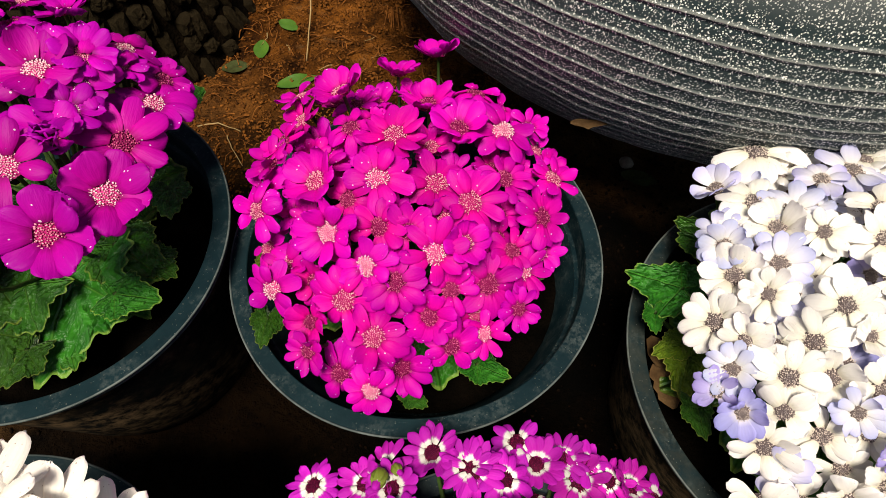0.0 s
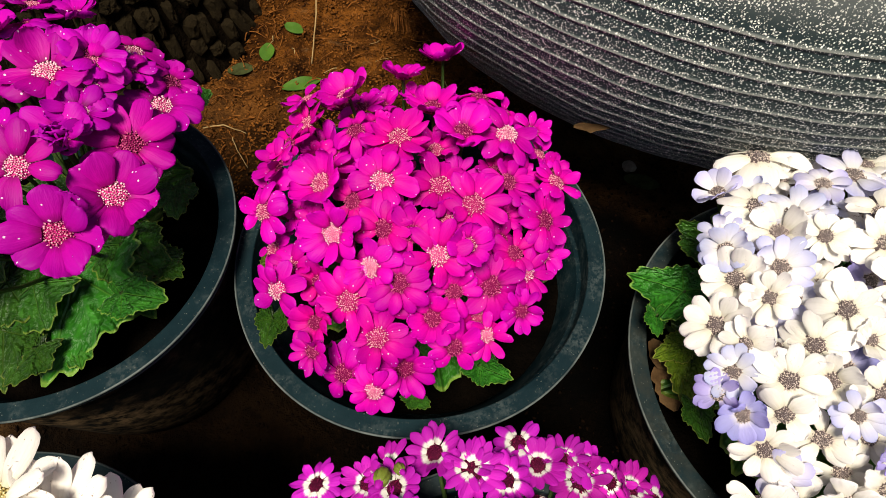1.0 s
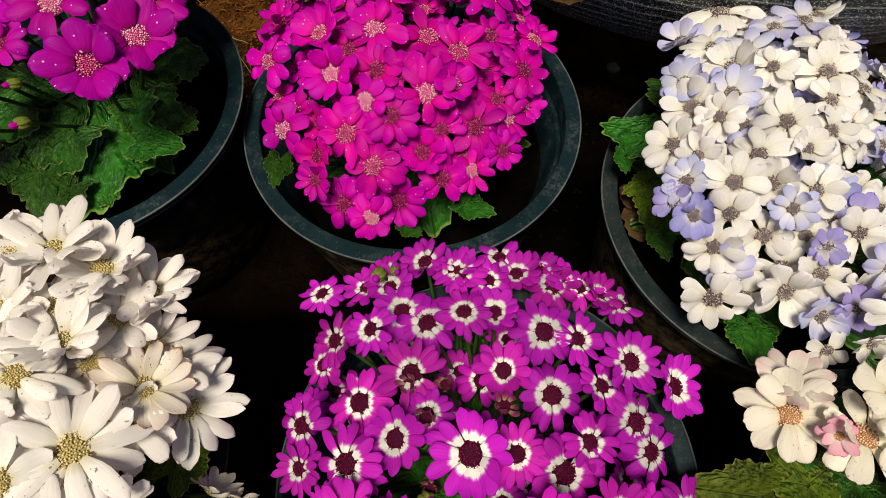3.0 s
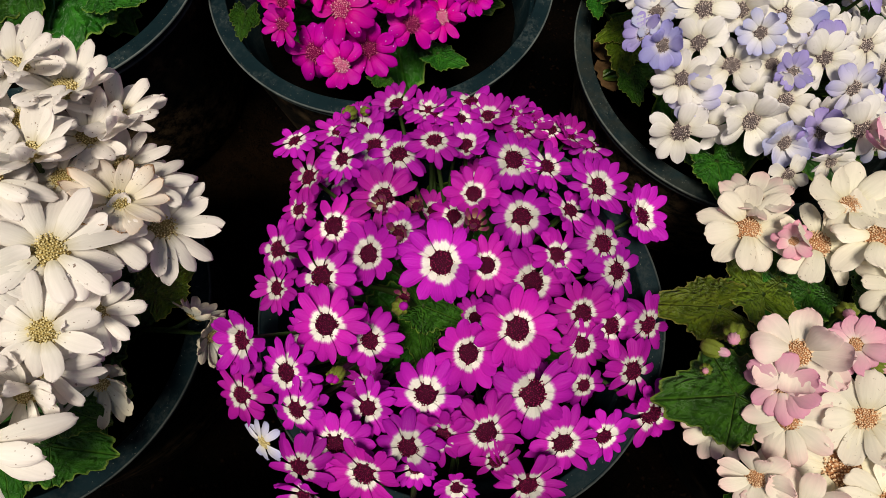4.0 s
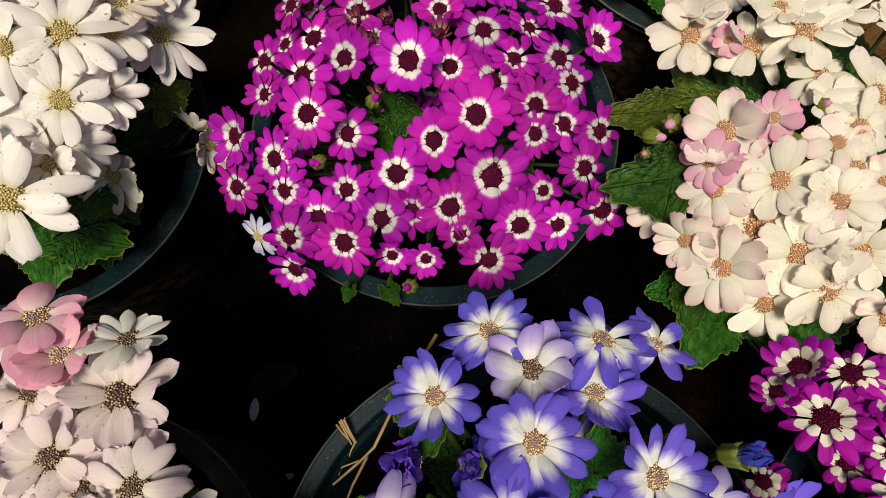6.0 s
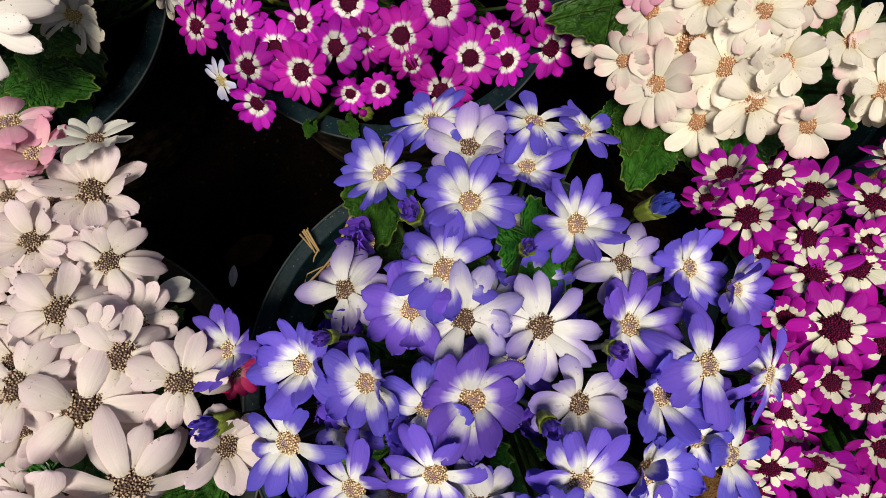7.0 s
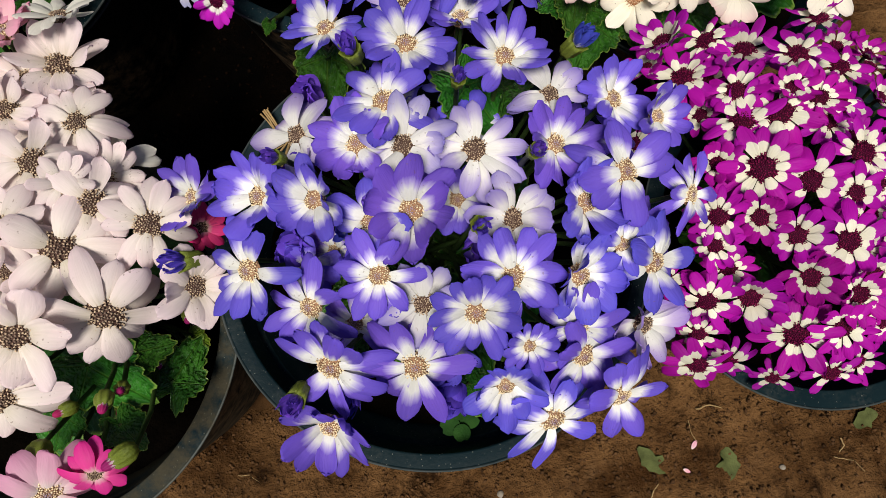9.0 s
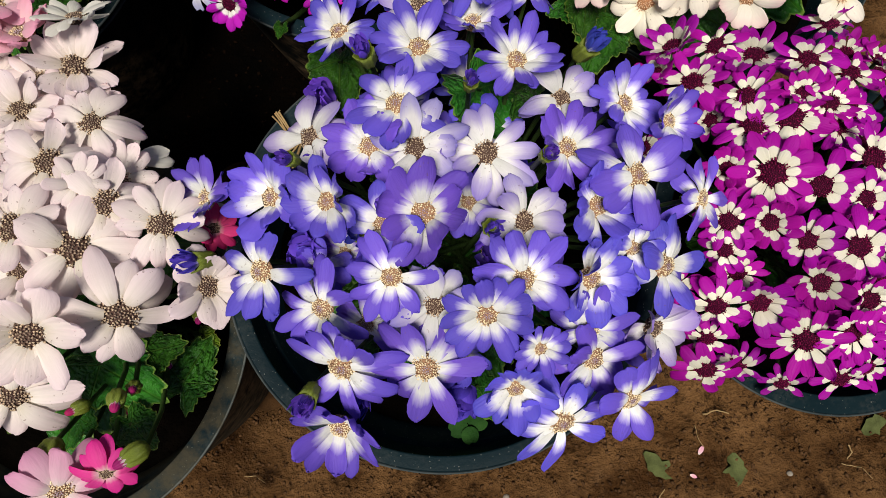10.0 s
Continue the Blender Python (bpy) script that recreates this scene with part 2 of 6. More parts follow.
def leaf_mat(name, lo, hi, edge, vein):
    k = Mat(name)
    uv = k.put("ShaderNodeUVMap").outputs[0]
    rnd = k.put("ShaderNodeObjectInfo").outputs["Random"]
    sep = k.put("ShaderNodeSeparateXYZ", {0: uv})
    # puckered cells between a net of veins
    wob = k.put("ShaderNodeTexNoise", {"Vector": uv, "Scale": 5.0, "Detail": 2.0}).outputs["Color"]
    vec = k.put("ShaderNodeVectorMath", {0: uv, 1: k.put("ShaderNodeVectorMath", {0: wob, 1: (0.16, 0.16, 0.16)}, operation='MULTIPLY').outputs[0]}, operation='ADD').outputs[0]
    cell = k.put("ShaderNodeTexVoronoi", {"Vector": vec, "Scale": 9.0, "Randomness": 1.0}, feature='SMOOTH_F1').outputs["Distance"]
    # main veins fan out from the stalk
    ang = k.put("ShaderNodeMath", {0: sep.outputs[1], 1: sep.outputs[0]}, operation='ARCTAN2').outputs[0]
    fan = k.math('ABSOLUTE', k.math('SINE', k.math('MULTIPLY', ang, 2.5)))
    rad = k.put("ShaderNodeVectorMath", {0: uv}, operation='LENGTH').outputs["Value"]
    line = k.math('MULTIPLY', fan, k.math('ADD', rad, 0.05))
    main = k.ramp(line, [(0.0, (1, 1, 1)), (0.07, (0, 0, 0))])
    big = k.noise(2.0, 3.0, 0.6, uv)
    c = k.mix(k.ramp(big, [(0.3, (0, 0, 0)), (0.7, (1, 1, 1))]), lo, hi)
    c = k.mix(k.ramp(cell, [(0.3, (0, 0, 0)), (0.75, (0.5, 0.5, 0.5))]), c, lo)
    c = k.mix(k.math('MULTIPLY', main, k.math('SUBTRACT', 0.75, k.math('MULTIPLY', rad, 0.6))), c, vein)
    c = k.mix(k.ramp(k.math('ADD', rad, k.math('MULTIPLY', big, 0.06)), [(0.975, (0, 0, 0)), (1.03, (0.6, 0.6, 0.6))]), c, edge)
    hsv = k.put("ShaderNodeHueSaturation", {"Hue": k.math('ADD', 0.485, k.math('MULTIPLY', rnd, 0.03)), "Value": k.math('ADD', 0.65, k.math('MULTIPLY', rnd, 0.65)), "Color": c}).outputs[0]
    h = k.math('SUBTRACT', k.math('MULTIPLY', k.noise(22.0, 3.0, 0.6, uv), 0.25), k.math('ADD', cell, k.math('MULTIPLY', main, 0.35)))
    bmp = k.bump(h, 0.7, 0.016)
    k.done(hsv, k.math('ADD', 0.24, k.math('MULTIPLY', big, 0.22)), bmp, Specular_IOR_Level=0.5)
    tr = k.put("ShaderNodeBsdfTranslucent", {0: hsv}).outputs[0]
    k.l.new(k.put("ShaderNodeMixShader", {0: 0.12, 1: k.b.outputs[0], 2: tr}).outputs[0], k.out.inputs[0])
    return k.m


leaf_green = leaf_mat("leaf_green", (0.009, 0.050, 0.004), (0.052, 0.205, 0.016), (0.22, 0.32, 0.05), (0.11, 0.24, 0.03))
leaf_olive = leaf_mat("leaf_olive", (0.040, 0.080, 0.005), (0.16, 0.22, 0.014), (0.32, 0.28, 0.06), (0.19, 0.24, 0.04))


def plain(name, lo, hi, scale, rough, strength=0.4, dist=0.002, fine=None, gloss=0.3):
    k = Mat(name)
    ob = k.put("ShaderNodeTexCoord").outputs["Object"]
    n = k.noise(scale, 6.0, 0.6, ob)
    n2 = k.noise(fine or scale * 7, 4.0, 0.6, ob)
    c = k.mix(k.ramp(n, [(0.3, (0, 0, 0)), (0.7, (1, 1, 1))]), lo, hi)
    c = k.mix(k.math('MULTIPLY', n2, 0.5), c, lo)
    return k.done(c, k.math('ADD', rough - 0.1, k.math('MULTIPLY', n2, 0.2)), k.bump(k.math('ADD', n, n2), strength, dist), Specular_IOR_Level=gloss)


stem_green = plain("stem_green", (0.016, 0.038, 0.006), (0.055, 0.10, 0.018), 40, 0.5)
bud_green = plain("bud_green", (0.075, 0.11, 0.010), (0.25, 0.29, 0.035), 30, 0.5)
straw = plain("straw", (0.22, 0.13, 0.05), (0.48, 0.34, 0.16), 30, 0.7)
dry_leaf = plain("dry_leaf", (0.022, 0.010, 0.004), (0.085, 0.042, 0.016), 60, 0.85, gloss=0.05)
withered = plain("withered_leaf", (0.05, 0.026, 0.012), (0.17, 0.10, 0.045), 60, 0.8, gloss=0.05)
clover_green = plain("clover_green", (0.006, 0.030, 0.004), (0.022, 0.075, 0.010), 60, 0.7, gloss=0.1)
fresh_leaf = plain("fresh_leaf", (0.03, 0.08, 0.008), (0.09, 0.18, 0.022), 25, 0.38)
grey_leaf = plain("grey_leaf", (0.022, 0.022, 0.008), (0.055, 0.070, 0.024), 110, 0.8, gloss=0.05)
dull_leaf = plain("dull_leaf", (0.040, 0.046, 0.014), (0.13, 0.15, 0.050), 70, 0.7, gloss=0.1)
chip = plain("bark_chip", (0.016, 0.0045, 0.0012), (0.30, 0.105, 0.019), 30, 0.8, gloss=0.08)
pebble_mat = plain("pebble", (0.16, 0.13, 0.10), (0.40, 0.35, 0.29), 90, 0.8)
bark = plain("bark", (0.006, 0.004, 0.002), (0.070, 0.046, 0.018), 90, 0.85, 0.9, 0.004, gloss=0.1)
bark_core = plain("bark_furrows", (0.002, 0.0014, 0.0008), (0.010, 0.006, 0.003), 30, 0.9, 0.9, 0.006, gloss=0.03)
coir = plain("coir", (0.05, 0.014, 0.003), (0.36, 0.13, 0.026), 50, 0.8, gloss=0.1)
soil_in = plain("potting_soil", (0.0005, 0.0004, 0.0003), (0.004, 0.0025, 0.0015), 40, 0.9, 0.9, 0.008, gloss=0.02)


def ground_mat():
    k = Mat("soil")
    ob = k.put("ShaderNodeTexCoord").outputs["Object"]
    big = k.noise(1.7, 5.0, 0.6, ob)
    mid = k.noise(14.0, 6.0, 0.65, ob)
    fine = k.noise(90.0, 6.0, 0.7, ob)
    c = k.mix(k.ramp(mid, [(0.35, (0, 0, 0)), (0.68, (1, 1, 1))]), (0.085, 0.037, 0.012), (0.31, 0.158, 0.062))
    spot = k.put("ShaderNodeVectorMath", {0: k.put("ShaderNodeVectorMath", {0: ob, 1: (-0.10, 1.00, 0.0)}, operation='SUBTRACT').outputs[0]}, operation='LENGTH').outputs["Value"]
    spot = k.math('ADD', spot, k.math('MULTIPLY', k.math('SUBTRACT', big, 0.5), 0.5))
    red = k.ramp(k.math('MULTIPLY', spot, 0.5), [(0.22, (0.8, 0.8, 0.8)), (0.42, (0, 0, 0))])
    c = k.mix(red, c, k.mix(mid, (0.040, 0.014, 0.004), (0.16, 0.060, 0.014)))
    glow = k.ramp(spot, [(0.36, (1, 1, 1)), (0.58, (0, 0, 0))])
    c = k.mix(glow, c, k.mix(k.ramp(mid, [(0.38, (0, 0, 0)), (0.66, (1, 1, 1))]), (0.026, 0.008, 0.002), (0.28, 0.095, 0.016)))
    c = k.mix(k.ramp(fine, [(0.30, (0.6, 0.6, 0.6)), (0.48, (0, 0, 0))]), c, (0.025, 0.012, 0.006))
    c = k.mix(k.ramp(fine, [(0.68, (0, 0, 0)), (0.78, (0.5, 0.5, 0.5))]), c, (0.36, 0.24, 0.13))
    # watered soil round the pots, painted near-black with the shade between them
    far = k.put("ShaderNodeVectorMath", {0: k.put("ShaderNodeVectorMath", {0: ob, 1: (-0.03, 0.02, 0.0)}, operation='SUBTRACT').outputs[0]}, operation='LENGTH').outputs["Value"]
    pot_shade = k.ramp(k.math('ADD', far, k.math('MULTIPLY', k.math('SUBTRACT', big, 0.5), 0.35)), [(0.45, (1, 1, 1)), (0.66, (0, 0, 0))])
    # the painted dark is thinned in this one gap
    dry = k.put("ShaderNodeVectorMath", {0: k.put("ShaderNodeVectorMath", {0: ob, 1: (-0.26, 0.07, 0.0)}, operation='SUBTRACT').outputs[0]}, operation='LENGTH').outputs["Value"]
    pot_shade = k.math('MULTIPLY', pot_shade, k.ramp(k.math('ADD', dry, k.math('MULTIPLY', k.math('SUBTRACT', mid, 0.5), 0.1)), [(0.06, (0.93, 0.93, 0.93)), (0.22, (1, 1, 1))]))
    c = k.mix(pot_shade, c, k.mix(k.ramp(mid, [(0.42, (0, 0, 0)), (0.66, (1, 1, 1))]), (0.0005, 0.0003, 0.0002), (0.0050, 0.0023, 0.0009)))
    clod = k.noise(24.0, 6.0, 0.74, ob)
    c = k.mix(k.ramp(clod, [(0.34, (0.8, 0.8, 0.8)), (0.47, (0, 0, 0))]), c, k.mix(pot_shade, (0.012, 0.005, 0.002), (0.0004, 0.0002, 0.0001)))
    c = k.mix(k.math('MULTIPLY', k.ramp(clod, [(0.58, (0, 0, 0)), (0.72, (0.6, 0.6, 0.6))]), k.math('SUBTRACT', 1.0, pot_shade)), c, (0.27, 0.145, 0.065))
    h = k.math('ADD', k.math('ADD', mid, k.math('MULTIPLY', clod, 1.8)), k.math('MULTIPLY', fine, 0.9))
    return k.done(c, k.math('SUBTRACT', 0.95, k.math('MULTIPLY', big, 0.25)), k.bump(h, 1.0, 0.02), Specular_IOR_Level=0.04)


def pot_mat(name, splash, grime=0.0, dusty=1.0):
    """Black plastic: scuffed and dusty on the lip, splashed with dried mud on the outer wall."""
    k = Mat(name)
    ob = k.put("ShaderNodeTexCoord").outputs["Object"]
    dust = k.noise(9.0, 6.0, 0.65, ob)
    patch = k.noise(30.0, 5.0, 0.7, ob)
    scr = k.noise(260.0, 4.0, 0.7, ob)
    speck = k.put("ShaderNodeTexVoronoi", {"Vector": ob, "Scale": 620.0}).outputs
    rare = k.put("ShaderNodeSeparateXYZ", {0: speck["Color"]}).outputs[0]
    c = k.mix(k.ramp(dust, [(0.35, (0, 0, 0)), (0.7, (1, 1, 1))]), (0.003, 0.010, 0.014), (0.0035 + 0.0065 * dusty, 0.012 + 0.013 * dusty, 0.016 + 0.015 * dusty))
    c = k.mix(k.math('MULTIPLY', k.ramp(patch, [(0.46, (0, 0, 0)), (0.66, (1, 1, 1))]), k.ramp(scr, [(0.42, (0, 0, 0)), (0.60, (0.7, 0.7, 0.7))])), c, (0.058 * dusty, 0.074 * dusty, 0.076 * dusty))
    dots = k.math('MULTIPLY', k.ramp(speck["Distance"], [(0.16, (1, 1, 1)), (0.26, (0, 0, 0))]), k.ramp(rare, [(0.88, (0, 0, 0)), (0.92, (0.8, 0.8, 0.8))]))
    c = k.mix(dots, c, (0.22, 0.22, 0.19))
    wall = k.put("ShaderNodeSeparateXYZ", {0: k.put("ShaderNodeUVMap").outputs[0]}).outputs[1]
    mud = k.math('MULTIPLY', k.ramp(k.noise(60.0, 6.0, 0.75, ob), [(0.42, (0, 0, 0)), (0.60, (1, 1, 1))]), k.ramp(k.math('ADD', dust, splash), [(0.42, (0.1, 0.1, 0.1)), (0.58, (1, 1, 1))]))
    worn = k.math('MULTIPLY', k.math('MAXIMUM', k.math('MULTIPLY', wall, -1.0), 0.0), k.ramp(patch, [(0.35, (0.35, 0.35, 0.35)), (0.6, (1, 1, 1))]))
    c = k.mix(worn, c, (0.12 * dusty, 0.138 * dusty, 0.135 * dusty))
    wall = k.math('MAXIMUM', wall, 0.0)
    c = k.mix(wall, c, k.mix(mud, (0.003, 0.0045, 0.005), (0.17, 0.112, 0.062)))
    if grime:
        c = k.mix(k.math('MULTIPLY', k.ramp(k.noise(38.0, 6.0, 0.75, ob), [(0.36, (0, 0, 0)), (0.58, (1, 1, 1))]), grime), c, (0.060, 0.050, 0.030))
    rough = k.math('ADD', 0.34, k.math('ADD', k.math('MULTIPLY', dust, 0.25), k.math('MULTIPLY', wall, 0.3)))
    return k.done(c, rough, k.bump(k.math('ADD', scr, patch), 0.25, 0.0012), Specular_IOR_Level=0.07)


def terrazzo():
    k = Mat("speckled_grey_fibreclay")
    ob = k.put("ShaderNodeTexCoord").outputs["Object"]
    wob = k.put("ShaderNodeTexNoise", {"Vector": ob, "Scale": 320.0, "Detail": 2.0}).outputs["Color"]
    vec = k.put("ShaderNodeVectorMath", {0: ob, 1: k.put("ShaderNodeVectorMath", {0: wob, 1: (0.003, 0.003, 0.003)}, operation='MULTIPLY').outputs[0]}, operation='ADD').outputs[0]
    v1 = k.put("ShaderNodeTexVoronoi", {"Vector": vec, "Scale": 540.0}).outputs
    keep = k.put("ShaderNodeSeparateXYZ", {0: v1["Color"]}).outputs[0]
    s1 = k.math('MULTIPLY', k.ramp(v1["Distance"], [(0.30, (1, 1, 1)), (0.38, (0, 0, 0))]), k.ramp(keep, [(0.36, (0, 0, 0)), (0.41, (1, 1, 1))]))
    v2 = k.put("ShaderNodeTexVoronoi", {"Vector": vec, "Scale": 800.0}).outputs
    keep2 = k.put("ShaderNodeSeparateXYZ", {0: v2["Color"]}).outputs[1]
    s2 = k.math('MULTIPLY', k.ramp(v2["Distance"], [(0.30, (1, 1, 1)), (0.38, (0, 0, 0))]), k.ramp(keep2, [(0.60, (0, 0, 0)), (0.65, (1, 1, 1))]))
    big = k.noise(5.0, 5.0, 0.6, ob)
    c = k.mix(big, (0.009, 0.017, 0.020), (0.036, 0.058, 0.060))
    c = k.mix(s2, c, (0.42, 0.41, 0.38))
    c = k.mix(s1, c, (0.84, 0.83, 0.78))
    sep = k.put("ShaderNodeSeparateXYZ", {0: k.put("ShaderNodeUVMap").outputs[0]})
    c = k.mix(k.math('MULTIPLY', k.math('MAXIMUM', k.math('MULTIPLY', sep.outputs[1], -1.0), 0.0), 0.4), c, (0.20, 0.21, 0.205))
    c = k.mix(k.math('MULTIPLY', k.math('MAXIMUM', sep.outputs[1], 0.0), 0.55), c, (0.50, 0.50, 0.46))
    return k.done(c, k.math('ADD', 0.35, k.math('MULTIPLY', big, 0.2)), k.bump(k.math('ADD', s1, big), 0.12, 0.002), Specular_IOR_Level=0.25)


clean = pot_mat("clean_black_plastic", -0.05, 0.0, 0.5)
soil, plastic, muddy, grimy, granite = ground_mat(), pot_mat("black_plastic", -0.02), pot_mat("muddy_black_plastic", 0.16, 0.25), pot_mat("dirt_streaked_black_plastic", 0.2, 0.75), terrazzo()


# ---- mesh helpers ----
def mesh_from(name, verts, faces, mat, uvs=None, smooth=True):
    me = bpy.data.meshes.new(name)
    me.from_pydata([tuple(v) for v in verts], [], faces)
    if uvs is not None:
        layer = me.uv_layers.new(name="UVMap")
        for lp in me.loops:
            layer.data[lp.index].uv = uvs[lp.vertex_index]
    me.polygons.foreach_set("use_smooth", [smooth] * len(me.polygons))
    if mat:
        me.materials.append(mat)
    me.update()
    return me


def part(name, me, parent, m=None, label=""):
    ob = new(name, me)
    if parent:
        ob.parent = parent
    if m is not None:
        ob.matrix_local = m
    return tagged(ob, label) if label else ob


def lathe(profile, n, wob=0.0, seed=0):
    """Verts, faces and uvs of a closed turned body; profile as (radius, height, mark) from inside round to outside."""
    v, f, uv = [], [], []
    for r, z, mark in profile:
        for i in range(n):
            a = 2 * math.pi * i / n
            q = r * (1 + wob * noise.noise((math.cos(a) * 1.3 + seed, math.sin(a) * 1.3, z * 3)))
            v.append((q * math.cos(a), q * math.sin(a), z))
            uv.append((i / n, mark))
    for j in range(len(profile) - 1):
        for i in range(n):
            k = (i + 1) % n
            f.append((j * n + i, j * n + k, (j + 1) * n + k, (j + 1) * n + i))
    return v, f, uv


def tube(points, radius, sides=5, taper=1.0):
    v, f = [], []
    m = len(points)
    for j, p in enumerate(points):
        d = (points[min(j + 1, m - 1)] - points[max(j - 1, 0)]).normalized()
        a = d.orthogonal().normalized()
        c = d.cross(a)
        r = radius * (1 + (taper - 1) * j / (m - 1))
        for i in range(sides):
            t = 2 * math.pi * i / sides
            v.append(p + (a * math.cos(t) + c * math.sin(t)) * r)
    for j in range(m - 1):
        for i in range(sides):
            k = (i + 1) % sides
            f.append((j * sides + i, j * sides + k, (j + 1) * sides + k, (j + 1) * sides + i))
    f.append(tuple(range(sides)))
    f.append(tuple((m - 1) * sides + i for i in reversed(range(sides))))
    return v, f


# ---- flowers ----
def corolla(seed, n=11, width=0.46, start=0.20, cup=8.0, droop=0.10, blunt=0.55, lack=0, jag=0.022, neck=0.42, loose=1.0):
    """A ring of petals of radius 1 round the z axis: each one creased twice along its length, bowed and set a little askew."""
    rng = random.Random(seed)
    v, f, uv = [], [], []
    gone = rng.sample(range(n), lack)
    rise = rng.uniform(0, 6.28)
    for p in range(n):
        if p in gone:
            continue
        a = 2 * math.pi * (p + loose * rng.uniform(-0.22, 0.22)) / n
        ln = rng.uniform(0.86, 1.05)
        wd = width * rng.uniform(0.86, 1.12) / 2
        el = radians(cup + 5 * math.sin(a + rise) + 6 * (p % 2) + loose * rng.uniform(-14, 14))
        if rng.random() < 0.10 * loose:
            el += radians(rng.uniform(12, 26))
        dr = droop * rng.uniform(0.2, 1.9)
        tw = loose * rng.uniform(-0.55, 0.55)
        curl = rng.choice((0, 0, 0, 0.2, 0.4))
        side = loose * rng.uniform(-0.11, 0.11)
        lift = 0.07 * (p % 2) + rng.uniform(0, 0.03)
        groove = rng.choice((-1, -1, 1)) * rng.uniform(0.15, 0.45)
        crease = rng.uniform(0.08, 0.18)
        wave, ph = rng.uniform(0.01, 0.045), rng.uniform(0, 6.28)
        teeth = [jag * rng.uniform(-0.3, 1.0) for _ in range(3)]
        dent = rng.choice((0, 0, 0.02, 0.04))
        base = len(v)
        outline = [(q, neck + (1 - neck) * math.sin(math.pi / 2 * min(1.0, q / 0.58))) for q in (0.0, 0.16, 0.33, 0.50, 0.62)]
        outline += [(0.62 + 0.38 * math.sin(radians(q)), math.cos(radians(q)) ** (0.95 - 0.45 * blunt)) for q in (28, 50, 67, 79, 87)]
        rows, cols = len(outline), 7
        for j, (t, w) in enumerate(outline):
            s = start + (ln - start) * t
            w *= wd
            for i in range(cols):
                u = i / (cols - 1) * 2 - 1
                notch = teeth[min(2, i // 2)] * (i % 2) * (j >= rows - 2) + dent * (i == 3) * (j >= rows - 2)
                x = s - start - notch * 0.8 - 0.05 * u * u * t * t
                y = u * w * (1 + 0.05 * math.sin(9 * t + ph)) + side * t * t
                z = -groove * w * (1 - u * u) + crease * w * math.cos(3 * math.pi * u) * min(1, 3 * t + 0.2) * (1 - 0.4 * t) + wave * math.sin(6 * t + ph) * u * t - dr * t * t + tw * u * w * t + curl * max(0.0, t - 0.6) ** 2 * 2
                X = start + x * math.cos(el) - z * math.sin(el)
                Z = lift + x * math.sin(el) + z * math.cos(el)
                v.append((X * math.cos(a) - y * math.sin(a), X * math.sin(a) + y * math.cos(a), Z))
                uv.append((i / (cols - 1), t))
        for j in range(rows - 1):
            for i in range(cols - 1):
                q = base + j * cols + i
                f.append((q, q + 1, q + cols + 1, q + cols))
    return v, f, uv


def eye_disc(seed, rad=0.26, high=0.11, count=140):
    """The domed eye: a base and many small florets standing on it in a spiral, longer and looser towards the rim."""
    rng = random.Random(seed)
    v, f, uv = [], [], []
    n = 12
    for j in range(4):
        t = j / 3
        for i in range(n):
            a = 2 * math.pi * i / n
            r = rad * 1.02 * math.cos(t * math.pi / 2)
            v.append((r * math.cos(a), r * math.sin(a), high * math.sin(t * math.pi / 2) - 0.02))
            uv.append((r / rad, 0.0))
    for j in range(3):
        for i in range(n):
            k = (i + 1) % n
            f.append((j * n + i, j * n + k, (j + 1) * n + k, (j + 1) * n + i))
    unit = rad / math.sqrt(count)
    for c in range(count):
        q = math.sqrt((c + 0.5) / count)
        a = c * 2.39996 + rng.uniform(-0.12, 0.12)
        r = q * rad
        base = Vector((r * math.cos(a), r * math.sin(a), high * math.sqrt(max(0, 1 - q * q)) - 0.02))
        d = Vector((0.8 * q * math.cos(a) + rng.uniform(-0.3, 0.3), 0.8 * q * math.sin(a) + rng.uniform(-0.3, 0.3), 1)).normalized()
        s = d.orthogonal().normalized()
        w = d.cross(s)
        h = rng.uniform(0.026, 0.048) * (0.6 + 0.7 * q)
        top = unit * rng.uniform(0.80, 1.12)
        k = len(v)
        for up, rr, mark in ((0, unit * 0.55, 0.25), (1.0, top, 1.0)):
            for i in range(3):
                b = 2 * math.pi * i / 3 + c
                v.append(base + d * h * up + (s * math.cos(b) + w * math.sin(b)) * rr)
                uv.append((q, mark))
        for i in range(3):
            m = (i + 1) % 3
            f.append((k + i, k + m, k + 3 + m, k + 3 + i))
        f.append((k + 3, k + 4, k + 5))
    return v, f, uv


FORM = {
    "A": dict(n=11, width=0.48, start=0.22, cup=5, droop=0.12, blunt=0.55),
    "B": dict(n=11, width=0.43, start=0.24, cup=8, droop=0.16, blunt=0.55),
    "W": dict(n=10, width=0.48, start=0.22, cup=8, droop=0.16, blunt=0.75, jag=0.02),
    "C": dict(n=15, width=0.315, start=0.25, cup=4, droop=0.14, blunt=0.6, loose=0.7),
    "D": dict(n=16, width=0.32, start=0.18, cup=7, droop=0.22, blunt=0.65, loose=0.85),
    "N": dict(n=10, width=0.47, start=0.20, cup=5, droop=0.14, blunt=0.7, jag=0.04, loose=0.8),
    "G": dict(n=12, width=0.37, start=0.18, cup=12, droop=0.18, blunt=0.45, loose=1.2),
    "M": dict(n=12, width=0.315, start=0.24, cup=7, droop=0.16, blunt=0.65, loose=0.9),
    "P": dict(n=12, width=0.385, start=0.20, cup=9, droop=0.22, blunt=0.55),
}
